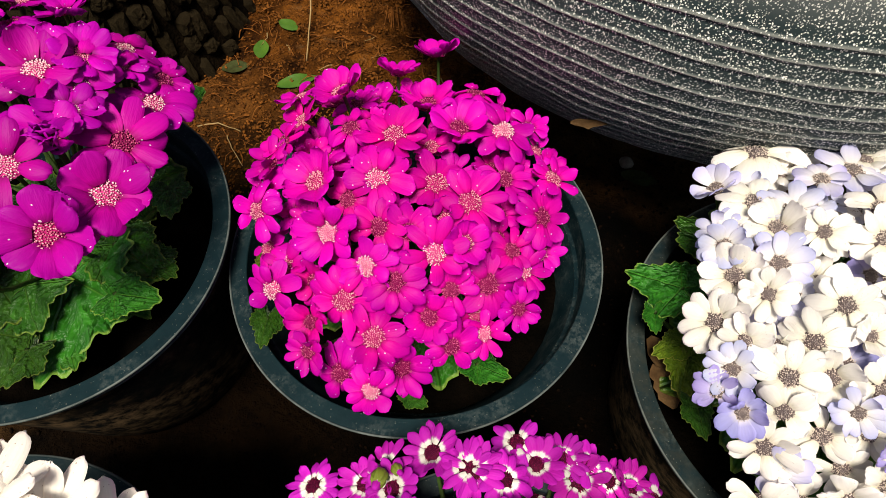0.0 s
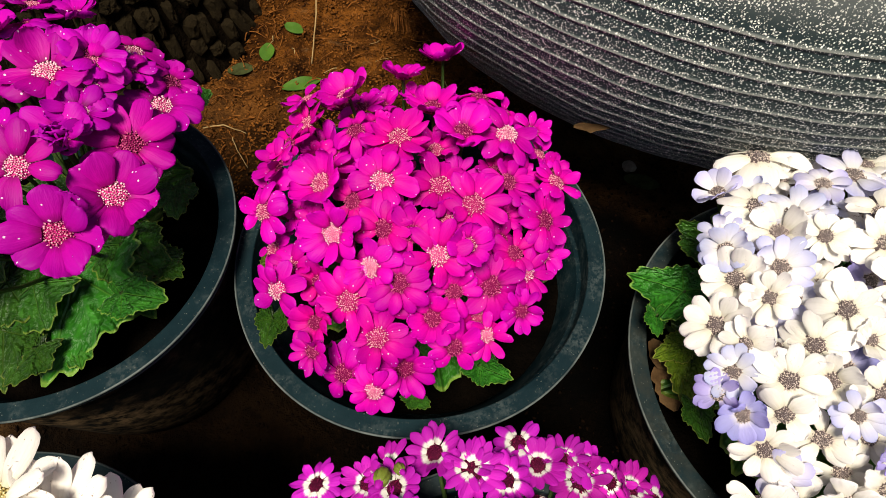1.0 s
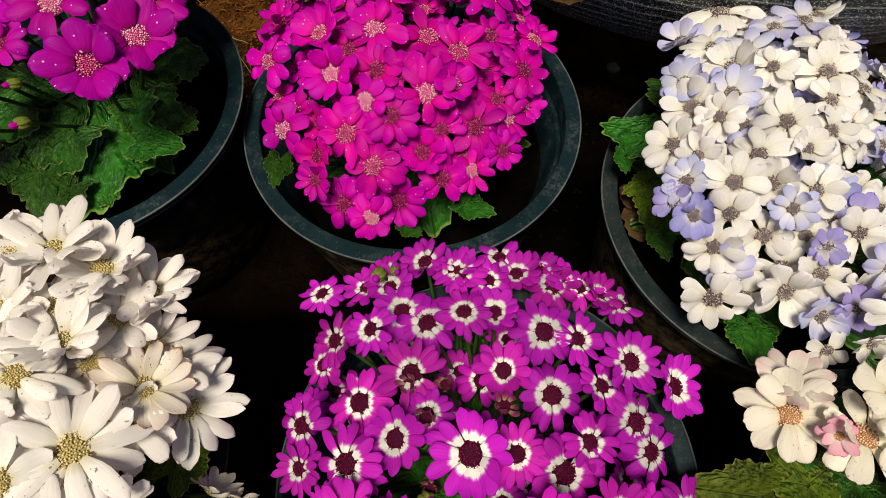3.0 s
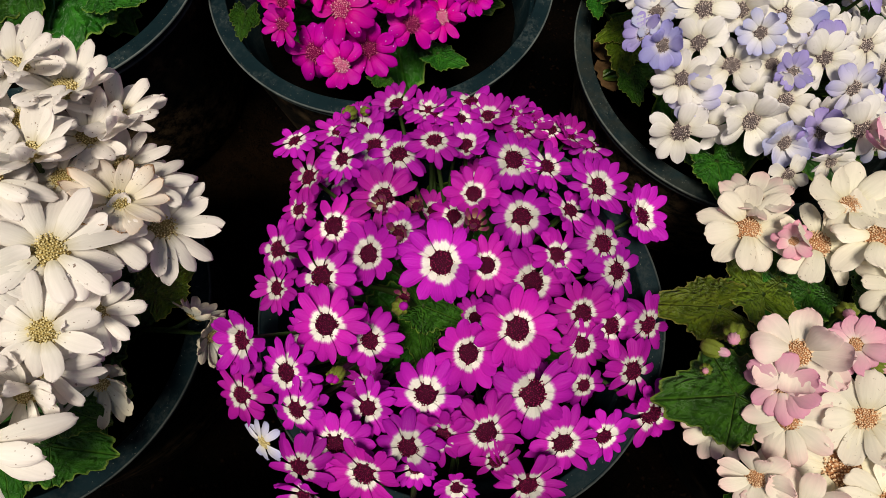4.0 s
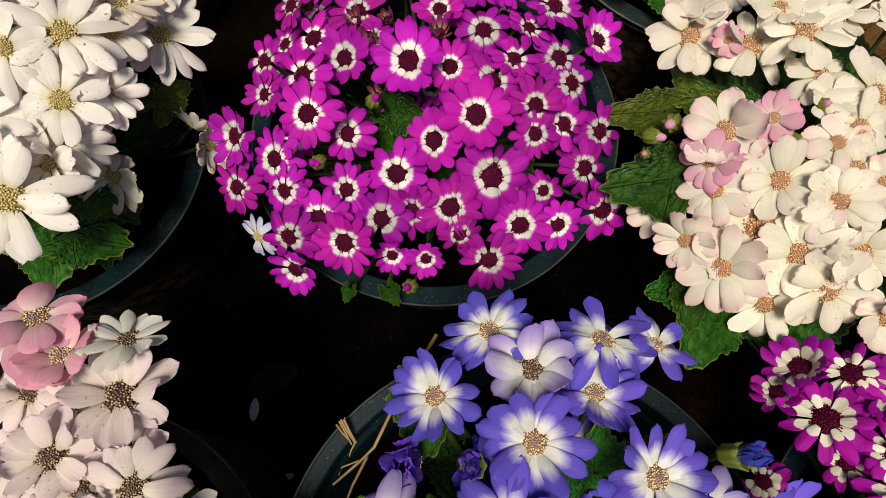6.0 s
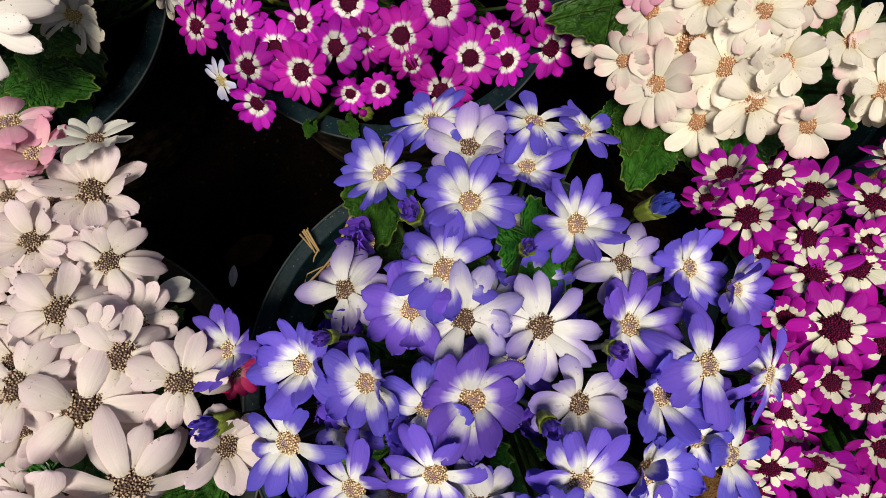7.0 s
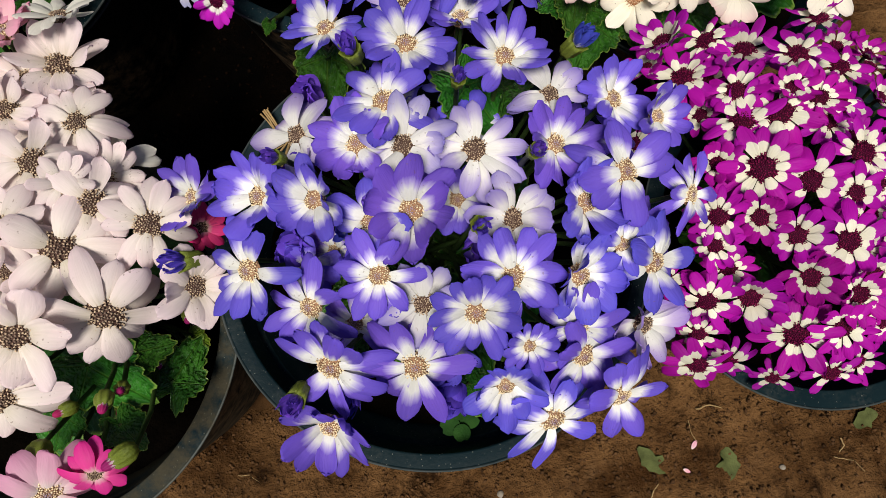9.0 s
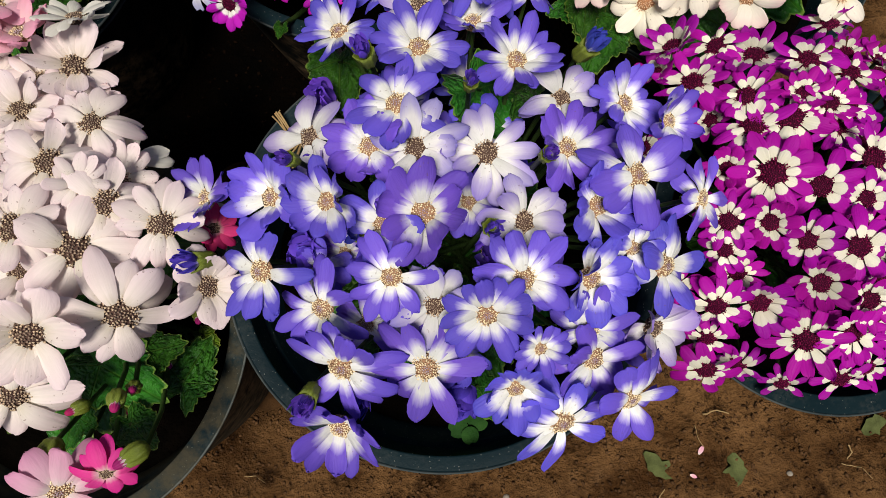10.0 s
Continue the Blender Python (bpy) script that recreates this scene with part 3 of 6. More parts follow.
EYE = {"A": (0.29, 0.09), "B": (0.31, 0.10), "W": (0.30, 0.14), "C": (0.29, 0.11), "D": (0.25, 0.13), "N": (0.25, 0.12), "G": (0.24, 0.12), "M": (0.31, 0.12), "P": (0.31, 0.13)}
VARIANTS = 7
SHAPES = {}


def shapes(tag, key):
    """The corolla and eye meshes of one sort of flower, made once."""
    if (tag, key) in SHAPES:
        return SHAPES[tag, key]
    got = []
    form = dict(FORM[tag])
    if key == "v" and tag == "G" or tag + key == "Ab":
        form.update(cup=58, droop=-0.15, width=0.62)
    if key == "x":
        form.update(n=10, width=0.22, cup=52, droop=-0.10, lack=0)
    if key in "rh" and tag in "NP":
        form.update(n=12, width=0.50, cup=16)
    for i in range(VARIANTS):
        now = dict(form)
        now["n"] = form["n"] + (i * 5 + 2) % 4 - 2
        now["width"] = form["width"] * form["n"] / now["n"]
        now["cup"] = form["cup"] + (-4, 6, 0, 14, -8, 3, 20)[i]
        now["droop"] = form["droop"] * (1.0, 0.5, 1.6, 0.3, 2.0, 1.2, 0.2)[i]
        now["lack"] = (0, 0, 1, 0, 0, 2, 0)[i]
        v, f, uv = corolla(ord(tag) * 100 + ord(key) + i * 7, **now)
        me = mesh_from("flower_" + tag + key, v, f, PETALS[tag + key], uv)
        rad, high = EYE[tag]
        ev, ef, euv = eye_disc(i + ord(tag), rad, high)
        got.append((me, mesh_from("disc_" + tag + key, ev, ef, DISCS[tag + key], euv)))
    SHAPES[tag, key] = got
    return got


class Plant:
    """One plant in one pot: an empty at the soil that carries flowers, stems and leaves."""

    def __init__(self, tag, x, y, z, top, label, lean=38.0, grow=1.16, face=0.22):
        self.tag, self.base, self.top, self.lean, self.grow, self.face = tag, Vector((x, y, z)), top, lean, grow, face
        self.ob = tagged(new("cineraria_plant"), label, "flowering plant", "potted cinerarias")
        self.ob.location = self.base
        self.list = []
        self.rng = random.Random(ord(tag))


def stem_between(plant, parent, m, start, down, thick=0.0016):
    foot = plant.base + Vector((plant.rng.uniform(-0.025, 0.025), plant.rng.uniform(-0.025, 0.025), -0.008))
    mid = start * 0.72 + foot * 0.28 + down * 0.02
    mid.z = start.z * 0.35 + foot.z * 0.65
    pts = []
    for i in range(7):
        t = i / 6
        pts.append(start * (1 - t) ** 2 + mid * 2 * t * (1 - t) + foot * t * t)
    inv = m.inverted()
    v, f = tube(pts, thick, 5, 1.5)
    part("stem", mesh_from("stem", [inv @ q for q in v], f, stem_green), parent)


def bloom(plant, x, y, z, r, key, tilt=None, turn=None):
    """One flower at its place; it leans outwards with its distance from the plant's middle unless tilt and turn are given."""
    rng = plant.rng
    off = Vector((x - plant.base.x, y - plant.base.y, 0))
    way = math.atan2(off.y, off.x) if turn is None else radians(turn)
    lean = min(1.25, off.length / 0.14) * plant.lean + rng.uniform(-7, 7) if tilt is None else tilt
    way += rng.uniform(-0.35, 0.35) if turn is None else 0
    axis = Vector((math.sin(radians(lean)) * math.cos(way), math.sin(radians(lean)) * math.sin(way), math.cos(radians(lean))))
    axis = (axis + Vector((-0.03, -plant.face, 0.05))).normalized()
    q = Vector((0, 0, 1)).rotation_difference(axis).to_matrix().to_4x4()
    if key == "v" and plant.tag == "G" and r < 0.0175:
        r *= 0.62
    if key == "n" or key == "v" and plant.tag == "G" and r < 0.0175 * 0.62:
        nod = Euler((radians(rng.uniform(20, 60)), 0, rng.uniform(-1.2, 1.2))).to_matrix()
        axis = nod @ Vector((0, 0, 1)) if plant.tag != "G" else axis
        q = Vector((0, 0, 1)).rotation_difference(axis).to_matrix().to_4x4()
        return bud(plant, Vector((x, y, z)), q, axis, r)
    m = Matrix.Translation((x, y, z - 0.10 * r)) @ q @ Matrix.Rotation(rng.uniform(0, 6.28), 4, 'Z') @ Matrix.Diagonal((r * plant.grow, r * plant.grow, r * plant.grow, 1))
    me, eye = shapes(plant.tag, key)[rng.randrange(VARIANTS)]
    fl = new("flower", me)
    fl.parent = plant.ob
    fl.matrix_local = Matrix.Translation(-plant.base) @ m
    part("disc", eye, fl)
    stem_between(plant, fl, m, Vector((x, y, z)) - axis * r * 0.12, -axis)
    plant.list.append((x, y, z, r, key))
    return fl


def bud(plant, at, q, axis, r):
    """A bud: a ribbed green cup of sepals; the small ones closed over a cone of folded petals, the larger ones opening into a crown."""
    opening = plant.tag == "G" and r > 0.0058
    if opening:
        prof = [(0.0, -1.2, 0), (0.30, -1.15, 0), (0.56, -0.7, 0), (0.60, 0.0, 0), (0.70, 0.55, 0), (0.62, 0.50, 0), (0.3, -0.2, 0), (0.0, -0.3, 0)]
    else:
        prof = [(0.0, -1.2, 0), (0.42, -1.1, 0), (0.82, -0.6, 0), (0.88, 0.0, 0), (0.72, 0.65, 0), (0.46, 0.85, 0), (0.0, 0.7, 0)]
    v, f, uv = lathe(prof, 28)
    v = [(a * (1 + 0.10 * math.cos(7 * math.atan2(b, a))), b * (1 + 0.10 * math.cos(7 * math.atan2(b, a))), c + 0.12 * (c > 0.4) * math.cos(7 * math.atan2(b, a))) for a, b, c in v]
    m = Matrix.Translation(at) @ q @ Matrix.Diagonal((r, r, r, 1))
    ob = new("bud", mesh_from("bud", v, f, bud_green))
    ob.parent = plant.ob
    ob.matrix_local = Matrix.Translation(-plant.base) @ m
    if opening:
        pv, pf, puv = corolla(int(at.x * 9999), n=18, width=0.30, start=0.22, cup=66, droop=-0.10, blunt=0.4)
        pv = [(a * 1.5, b * 1.5, c * 1.8 + 0.2) for a, b, c in pv]
    else:
        pv, pf, puv = lathe([(0.42, 0.50, 0.0), (0.46, 0.9, 0.3), (0.44, 1.25, 0.55), (0.32, 1.55, 0.8), (0.13, 1.72, 1.0), (0.0, 1.70, 1.0)], 36)
        puv = [(9 * a % 1.0, b) for a, b in puv]
        pv = [(a * (1 + 0.08 * math.cos(9 * math.atan2(b, a) + 2 * c)), b * (1 + 0.08 * math.cos(9 * math.atan2(b, a) + 2 * c)), c) for a, b, c in pv]
    part("petals", mesh_from("petals", pv, pf, PETALS[plant.tag + {"G": "v", "C": "c", "A": "d", "P": "b"}.get(plant.tag, "r")], puv), ob)
    stem_between(plant, ob, m, at - axis * r, -axis)
    return ob


def fill(plant, x, y, rad, count, keys, drop=0.012, room=0.62, reach=0.06, size=0.92, keep=None):
    """More flowers of the same head, lower and between those already set."""
    rng = plant.rng
    seen = list(plant.list)
    mean = sum(s[3] for s in seen) / len(seen)
    made = 0
    for _ in range(count * 60):
        a, d = rng.uniform(0, 6.283), rad * math.sqrt(rng.random())
        px, py = x + d * math.cos(a), y + d * math.sin(a)
        if keep and not keep(px, py):
            continue
        near = sorted((math.hypot(px - s[0], py - s[1]), s[2], s[3]) for s in plant.list)[:4]
        if near[0][0] < room * (near[0][2] + mean) * 0.75:
            continue
        wsum = sum(1 / (n[0] + 0.005) for n in near)
        pz = sum(n[1] / (n[0] + 0.005) for n in near) / wsum
        pz -= max(0.0, near[0][0] - 0.03) * 0.25 + drop
        bloom(plant, px, py, pz, mean * rng.uniform(0.8, 1.05) * size, rng.choice(keys))
        made += 1
        if made >= count:
            break


# ---- leaves ----
# x, y, rim height and radius of each pot
POTS = {"A": (-0.347, 0.242, 0.225, 0.161), "B": (-0.0217, 0.247, 0.198, 0.170), "W": (0.325, 0.139, 0.195, 0.170), "C": (0.0405, -0.097, 0.205, 0.156), "D": (-0.317, -0.089, 0.190, 0.158),
        "N": (0.365, -0.175, 0.195, 0.148), "G": (0.0818, -0.448, 0.250, 0.159), "M": (0.403, -0.469, 0.185, 0.145), "P": (-0.231, -0.470, 0.215, 0.158)}


def leaf_shape(seed, tooth=0.10, broad=1.0):
    """A heart-shaped leaf of radius about 1 with five pointed, toothed lobes, stalk at the origin, tip along +x; folded along the midrib and puckered."""
    rng = random.Random(seed)
    n, rings = 126, 7
    v, f, uv = [(0, 0, 0)], [], [(0, 0)]
    ph, wave, fold = rng.uniform(0, 6), rng.uniform(0.05, 0.12), rng.uniform(0.04, 0.20)
    size = [rng.uniform(0.85, 1.12) for _ in range(6)]
    for j in range(1, rings + 1):
        s = j / rings
        for i in range(n):
            a = -math.pi + 2 * math.pi * (i + 0.5) / n
            q = a * 5 / (2 * math.pi) + 0.5
            peak = 1 - 2 * abs(q % 1.0 - 0.5)
            lobe = 0.76 + 0.25 * size[int(q + 2.5) % 6] * peak ** 0.75
            notch = 1 - 0.62 * math.exp(-((math.pi - abs(a)) / 0.40) ** 2)
            long = 0.94 + 0.46 * max(0.0, math.cos(a)) ** 4
            small = 1 - 2 * abs((a * 22.5 / (2 * math.pi) + 0.5) % 1.0 - 0.5)
            saw = 1 + (tooth * (small - 0.5) + rng.uniform(-0.02, 0.02)) * max(0.0, s * 4 - 3)
            r = s * lobe * notch * long * saw
            x, y = r * math.cos(a), r * math.sin(a) * broad
            z = fold * abs(y) - 0.05 * s * peak - 0.14 * s * s + wave * s * s * math.sin(3 * a + ph)
            z += 0.045 * noise.noise((x * 4 + seed, y * 4, seed)) + 0.02 * noise.noise((x * 11 + seed, y * 11, seed)) * s
            v.append((x, y, z))
            uv.append((s * math.cos(a), s * math.sin(a)))
    for i in range(n):
        f.append((0, 1 + i, 1 + (i + 1) % n))
    for j in range(rings - 1):
        for i in range(n):
            k = (i + 1) % n
            f.append((1 + j * n + i, 1 + (j + 1) * n + i, 1 + (j + 1) * n + k, 1 + j * n + k))
    return v, f, uv


LEAVES = {}
for mat_name, lm in (("green", leaf_green), ("olive", leaf_olive)):
    LEAVES[mat_name] = []
    for i in range(5):
        v, f, uv = leaf_shape(i, (0.10, 0.13, 0.09, 0.12, 0.10)[i], (1.0, 0.9, 1.08, 0.95, 0.85)[i])
        LEAVES[mat_name].append(mesh_from("leaf_" + mat_name, v, f, lm, uv))


def leaf(plant, x, y, z, size, turn, tilt=20.0, side=0.0, tone="green", pick=None):
    """A leaf whose stalk meets it at (x, y, z); turn: where its tip points, tilt: how far the tip hangs down."""
    rng = plant.rng
    px, py, rim, pr = POTS[plant.tag]
    for _ in range(14):
        m = Matrix.Translation((x, y, z)) @ pose(0, 0, 0, 0, 0, turn) @ pose(0, 0, 0, side, tilt, 0) @ Matrix.Diagonal((size, size, size, 1))
        tips = [m @ Vector(q) for q in ((1.35, 0, -0.1), (0.8, 0.6, -0.1), (0.8, -0.6, -0.1), (0, 0.9, -0.1), (0, -0.9, -0.1))]
        if not any(q.z < rim + 0.008 and math.hypot(q.x - px, q.y - py) > pr - 0.026 - 0.16 * max(0.0, rim - q.z) for q in tips):
            break
        size, tilt, z = size * 0.93, tilt - 2, z + 0.001
    lf = new("leaf", LEAVES[tone][rng.randrange(5) if pick is None else pick])
    lf.parent = plant.ob
    lf.matrix_local = Matrix.Translation(-plant.base) @ m
    stem_between(plant, lf, m, Vector((x, y, z)), Vector((0, 0, -0.6)), 0.0022)
    return lf


def ring_of_leaves(plant, count, r0, r1, z0, z1, size=(0.045, 0.07), tone="green", skip=None):
    rng = plant.rng
    for i in range(count):
        a = 6.283 * (i + rng.uniform(-0.3, 0.3)) / count
        if skip and skip[0] < math.degrees(a) % 360 < skip[1]:
            continue
        d = rng.uniform(r0, r1)
        leaf(plant, plant.base.x + d * math.cos(a), plant.base.y + d * math.sin(a), plant.base.z + rng.uniform(z0, z1), rng.uniform(*size), math.degrees(a) + rng.uniform(-30, 30), rng.uniform(-5, 22), rng.uniform(-20, 20), tone)


# ---- ground ----
def hill(x, y):
    fade = 1.0 / (1 + (x * x + y * y) / 9)
    h = 0.012 * noise.noise((x * 3, y * 3, 0.3)) + 0.009 * noise.noise((x * 11, y * 11, 5.1)) + 0.007 * noise.noise((x * 30, y * 30, 9.0)) + 0.004 * noise.noise((x * 70, y * 70, 2.0))
    return h * fade - 0.006


def ground():
    n = 420
    ax = []
    for i in range(n + 1):
        s = 2 * i / n - 1
        ax.append(1.1 * s + math.copysign(abs(s) ** 9 * 300, s))
    v = [(x, y, hill(x, y) if abs(x) < 6 and abs(y) < 6 else 0.0) for y in ax for x in ax]
    f = [(j * (n + 1) + i, j * (n + 1) + i + 1, (j + 1) * (n + 1) + i + 1, (j + 1) * (n + 1) + i) for j in range(n) for i in range(n)]
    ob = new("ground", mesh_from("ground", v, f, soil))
    tagged(ob, "reddish brown garden soil with loose crumbs", "ground", kind="structure")


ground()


# ---- pots ----
def flower_pot(x, y, rim, r, label, soil_z=None, lip=0.016, skin=plastic):
    """A thin black nursery pot: tapered wall, rolled rim with a flat lip and a step under it, filled with soil."""
    h = rim
    k = r - lip
    e = 0.0008
    prof = [(0.0, 0.010, 0), (r * 0.70, 0.010, 0), (k - 0.022, h - 0.10, 0), (k - 0.0045, h - 0.030, 0), (k - 0.004, h - 0.0292, 0), (k - 0.0008, h - 0.0285, 0), (k - 0.0004, h - 0.0275, 0), (k, h - 0.0016, 0), (k + 0.0003, h - 0.0006, 0), (k + 0.0012, h, 0),
            (r - 0.0024, h - 0.0012, 0), (r - 0.0019, h - 0.0010, 0), (r - 0.0015, h - 0.0002, -0.6), (r - 0.0007, h, -1), (r - 0.0002, h - 0.0004, -1), (r, h - 0.0013, -0.6), (r - 0.0002, h - 0.0022, 0), (r - 0.0012, h - 0.0028, 0.2),
            (r - 0.0050, h - 0.0085, 0.3), (r - 0.0052, h - 0.0095, 0.3), (r - 0.0036, h - 0.0102, -0.7), (r - 0.0032, h - 0.0112, -0.7), (r - 0.0048, h - 0.0125, 0.5), (r - 0.0085, h - 0.0160, 1), (r - 0.0095, h - 0.0180, 1),
            (r - 0.0125, h - 0.055, 1), (r * 0.885, h * 0.5, 1), (r * 0.83, 0.03, 1), (r * 0.80, 0.004, 1), (r * 0.79, 0.0, 1), (0.0, 0.0, 1)]
    v, f, uv = lathe(prof, 128, 0.012, x * 7)
    ob = tagged(new("flower_pot", mesh_from("flower_pot", v, f, skin, uv)), label, "flower pot", "black plastic pots")
    ob.location = (x, y, -0.004)
    sz = h - 0.05 if soil_z is None else soil_z
    n, rings = 48, 12
    sv, sf = [(0, 0, sz + 0.008)], []
    edge = r * 0.70 + (k - r * 0.70) * (sz / h) - 0.006
    for j in range(1, rings + 1):
        for i in range(n):
            a = 2 * math.pi * i / n
            q = edge * j / rings
            sv.append((q * math.cos(a), q * math.sin(a), sz + 0.010 * noise.noise((q * math.cos(a) * 30 + x * 9, q * math.sin(a) * 30, y))))
    for i in range(n):
        sf.append((0, 1 + i, 1 + (i + 1) % n))
    for j in range(rings - 1):
        for i in range(n):
            m = (i + 1) % n
            sf.append((1 + j * n + i, 1 + (j + 1) * n + i, 1 + (j + 1) * n + m, 1 + j * n + m))
    part("soil", mesh_from("pot_soil", sv, sf, soil_in), ob, label="near-black potting soil")
    return ob


flower_pot(*POTS["A"], "dusty black plastic pot holding the large magenta cineraria")
flower_pot(*POTS["B"], "dusty black plastic pot holding the dense pink magenta cineraria", 0.135)
flower_pot(*POTS["W"], "muddy black plastic pot holding the white and lilac cineraria", 0.15, skin=muddy)
flower_pot(*POTS["C"], "black plastic pot under the magenta and white cineraria", skin=clean)
flower_pot(*POTS["D"], "black plastic pot holding the creamy white cineraria", skin=clean)
flower_pot(*POTS["N"], "black plastic pot under the cream and pink cineraria", skin=clean)
flower_pot(*POTS["G"], "glossy black plastic pot holding the blue and white cineraria", lip=0.0125, skin=clean)
flower_pot(*POTS["M"], "black plastic pot under the white-ringed magenta cineraria", skin=clean)
flower_pot(*POTS["P"], "dirt-streaked black plastic pot holding the pale pink cineraria", skin=grimy)


# ---- large planter ----
def planter():
    cx, cy, cz, a, b = 0.379, 0.791, 0.341, 0.51, 0.333
    prof = []
    steps = 640
    for i in range(steps + 1):
        t = radians(-82 + (82 + 46) * i / steps)
        z = b * math.sin(t)
        r = a * math.cos(t)
        mark = 0.0
        s = (math.degrees(t) + 78) / 2.5
        if -78 < math.degrees(t) < 9.5:
            g = (s % 1.0)
            ridge = math.exp(-((g - 0.5) / 0.06) ** 2)
            r += 0.0018 * ridge - 0.0006 * math.exp(-((g - 0.28) / 0.12) ** 2)
            mark = ridge
        elif t > 0:
            mark = -min(1.0, (math.degrees(t) - 9.5) / 4)
        prof.append((r, z, mark))
    lip_r, lip_z = prof[-1][0], prof[-1][1]
    prof = [(0.0, -b + 0.03, 0)] + [(p[0] * 0.93, p[1] * 0.93 + 0.006, 0) for p in prof[::28]][1:] + [(lip_r - 0.02, lip_z + 0.012, 0), (lip_r - 0.005, lip_z + 0.012, 0)] + prof[::-1] + [(0.0, -b * 0.995, 0)]
    n = 170
    v, f, uv = lathe(prof, n)
    out = []
    for (x, y, z), (u, mark) in zip(v, uv):
        w = 0.005 * noise.noise((u * 22, z * 7, 3.3)) + 0.0028 * noise.noise((u * 70, z * 30, 1.0))
        out.append((x, y, z + w))
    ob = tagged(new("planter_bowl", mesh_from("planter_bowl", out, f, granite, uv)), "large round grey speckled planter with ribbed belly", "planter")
    ob.location = (cx, cy, cz - 0.006)


planter()


# ---- tree ----
def trunk():
    """A thick trunk: a rough dark core with cracked bark plates standing proud in uneven columns."""
    cx, cy, high = -0.575, 0.80, 1.5

    def radius(a, z):
        return 0.203 * (1 + 0.25 * math.exp(-z / 0.10)) * (1 - 0.12 * z) + 0.006 * noise.noise((math.cos(a) * 6, math.sin(a) * 6, z * 8))

    n, rows = 140, 70
    v, f = [], []
    for j in range(rows + 1):
        z = high * (j / rows) ** 1.6 - 0.02
        for i in range(n):
            a = 2 * math.pi * i / n
            r = radius(a, z) + 0.004 * noise.noise((math.cos(a) * 30, math.sin(a) * 30, z * 40))
            v.append((r * math.cos(a), r * math.sin(a), z))
    for j in range(rows):
        for i in range(n):
            k = (i + 1) % n
            f.append((j * n + i, j * n + k, (j + 1) * n + k, (j + 1) * n + i))
    v.append((0, 0, high))
    for i in range(n):
        f.append((rows * n + i, rows * n + (i + 1) % n, len(v) - 1))
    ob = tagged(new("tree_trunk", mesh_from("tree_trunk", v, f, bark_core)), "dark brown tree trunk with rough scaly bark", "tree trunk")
    ob.location = (cx, cy, -0.01)
    kinds = []
    for q in range(8):
        rng = random.Random(q + 70)
        pv, pf = [], []
        m, rings = 11, ((0.0, 1.0), (0.45, 0.95), (0.95, 0.74), (1.05, 0.35))
        out = [rng.uniform(0.78, 1.1) for _ in range(m)]
        for hgt, sc in rings:
            for i in range(m):
                a = 2 * math.pi * i / m
                sq = 1 / max(abs(math.cos(a)), abs(math.sin(a))) ** 0.95
                pv.append((0.5 * sq * out[i] * sc * math.cos(a), 0.5 * sq * out[i] * sc * math.sin(a), hgt * rng.uniform(0.85, 1.12)))
        for j in range(3):
            for i in range(m):
                k = (i + 1) % m
                pf.append((j * m + i, j * m + k, (j + 1) * m + k, (j + 1) * m + i))
        pv.append((0, 0, 0.95))
        for i in range(m):
            pf.append((3 * m + i, 3 * m + (i + 1) % m, 4 * m))
        kinds.append(mesh_from("bark_plate", pv, pf, bark, smooth=False))
    rng = random.Random(5)
    col = 0
    a = -1.75
    while a < 0.75:
        z = rng.uniform(0.0, 0.03)
        while z < 0.44:
            tall, wide = rng.uniform(0.016, 0.052), rng.uniform(0.012, 0.028)
            aa = a + rng.uniform(-0.045, 0.045)
            r = radius(aa, z)
            slope = math.atan2(0.203 * 2.5 * math.exp(-z / 0.10), 1.0)
            m = Matrix.Translation((r * math.cos(aa), r * math.sin(aa), z)) @ Matrix.Rotation(aa, 4, 'Z') @ Matrix.Rotation(math.pi / 2 - slope + rng.uniform(-0.10, 0.10), 4, 'Y') @ Matrix.Rotation(rng.uniform(-0.2, 0.2), 4, 'Z') @ Matrix.Diagonal((tall * 0.98, wide, rng.uniform(0.006, 0.013), 1))
            part("bark_plate", rng.choice(kinds), ob, m)
            z += tall * 0.96
        a += 0.025 / radius(a, 0.15)
        col += 1


trunk()


# ---- plants, pot by pot ----
a_plant = Plant("A", -0.340, 0.262, 0.175, 0.34, "cineraria with large magenta daisy flowers over toothed green leaves", 34, 1.18)
bloom(a_plant, -0.291, 0.307, 0.354, 0.0303, 'p')
bloom(a_plant, -0.264, 0.277, 0.345, 0.0219, 'p')
bloom(a_plant, -0.230, 0.316, 0.309, 0.0279, 'p')
bloom(a_plant, -0.237, 0.269, 0.319, 0.0313, 'd')
bloom(a_plant, -0.235, 0.221, 0.322, 0.0314, 'p')
bloom(a_plant, -0.260, 0.186, 0.329, 0.0304, 'm')
bloom(a_plant, -0.284, 0.223, 0.353, 0.0275, 'p')
bloom(a_plant, -0.267, 0.328, 0.350, 0.0229, 'd')
bloom(a_plant, -0.250, 0.335, 0.328, 0.0176, 'p')
bloom(a_plant, -0.264, 0.320, 0.349, 0.0216, 'm')
bloom(a_plant, -0.229, 0.342, 0.308, 0.0221, 'd')
bloom(a_plant, -0.259, 0.241, 0.361, 0.0147, 'b')
leaf(a_plant, -0.302, 0.198, 0.235, 0.0640, -100, 14)
leaf(a_plant, -0.260, 0.182, 0.228, 0.0440, -5, 14)
leaf(a_plant, -0.246, 0.289, 0.215, 0.0667, -70, 14)
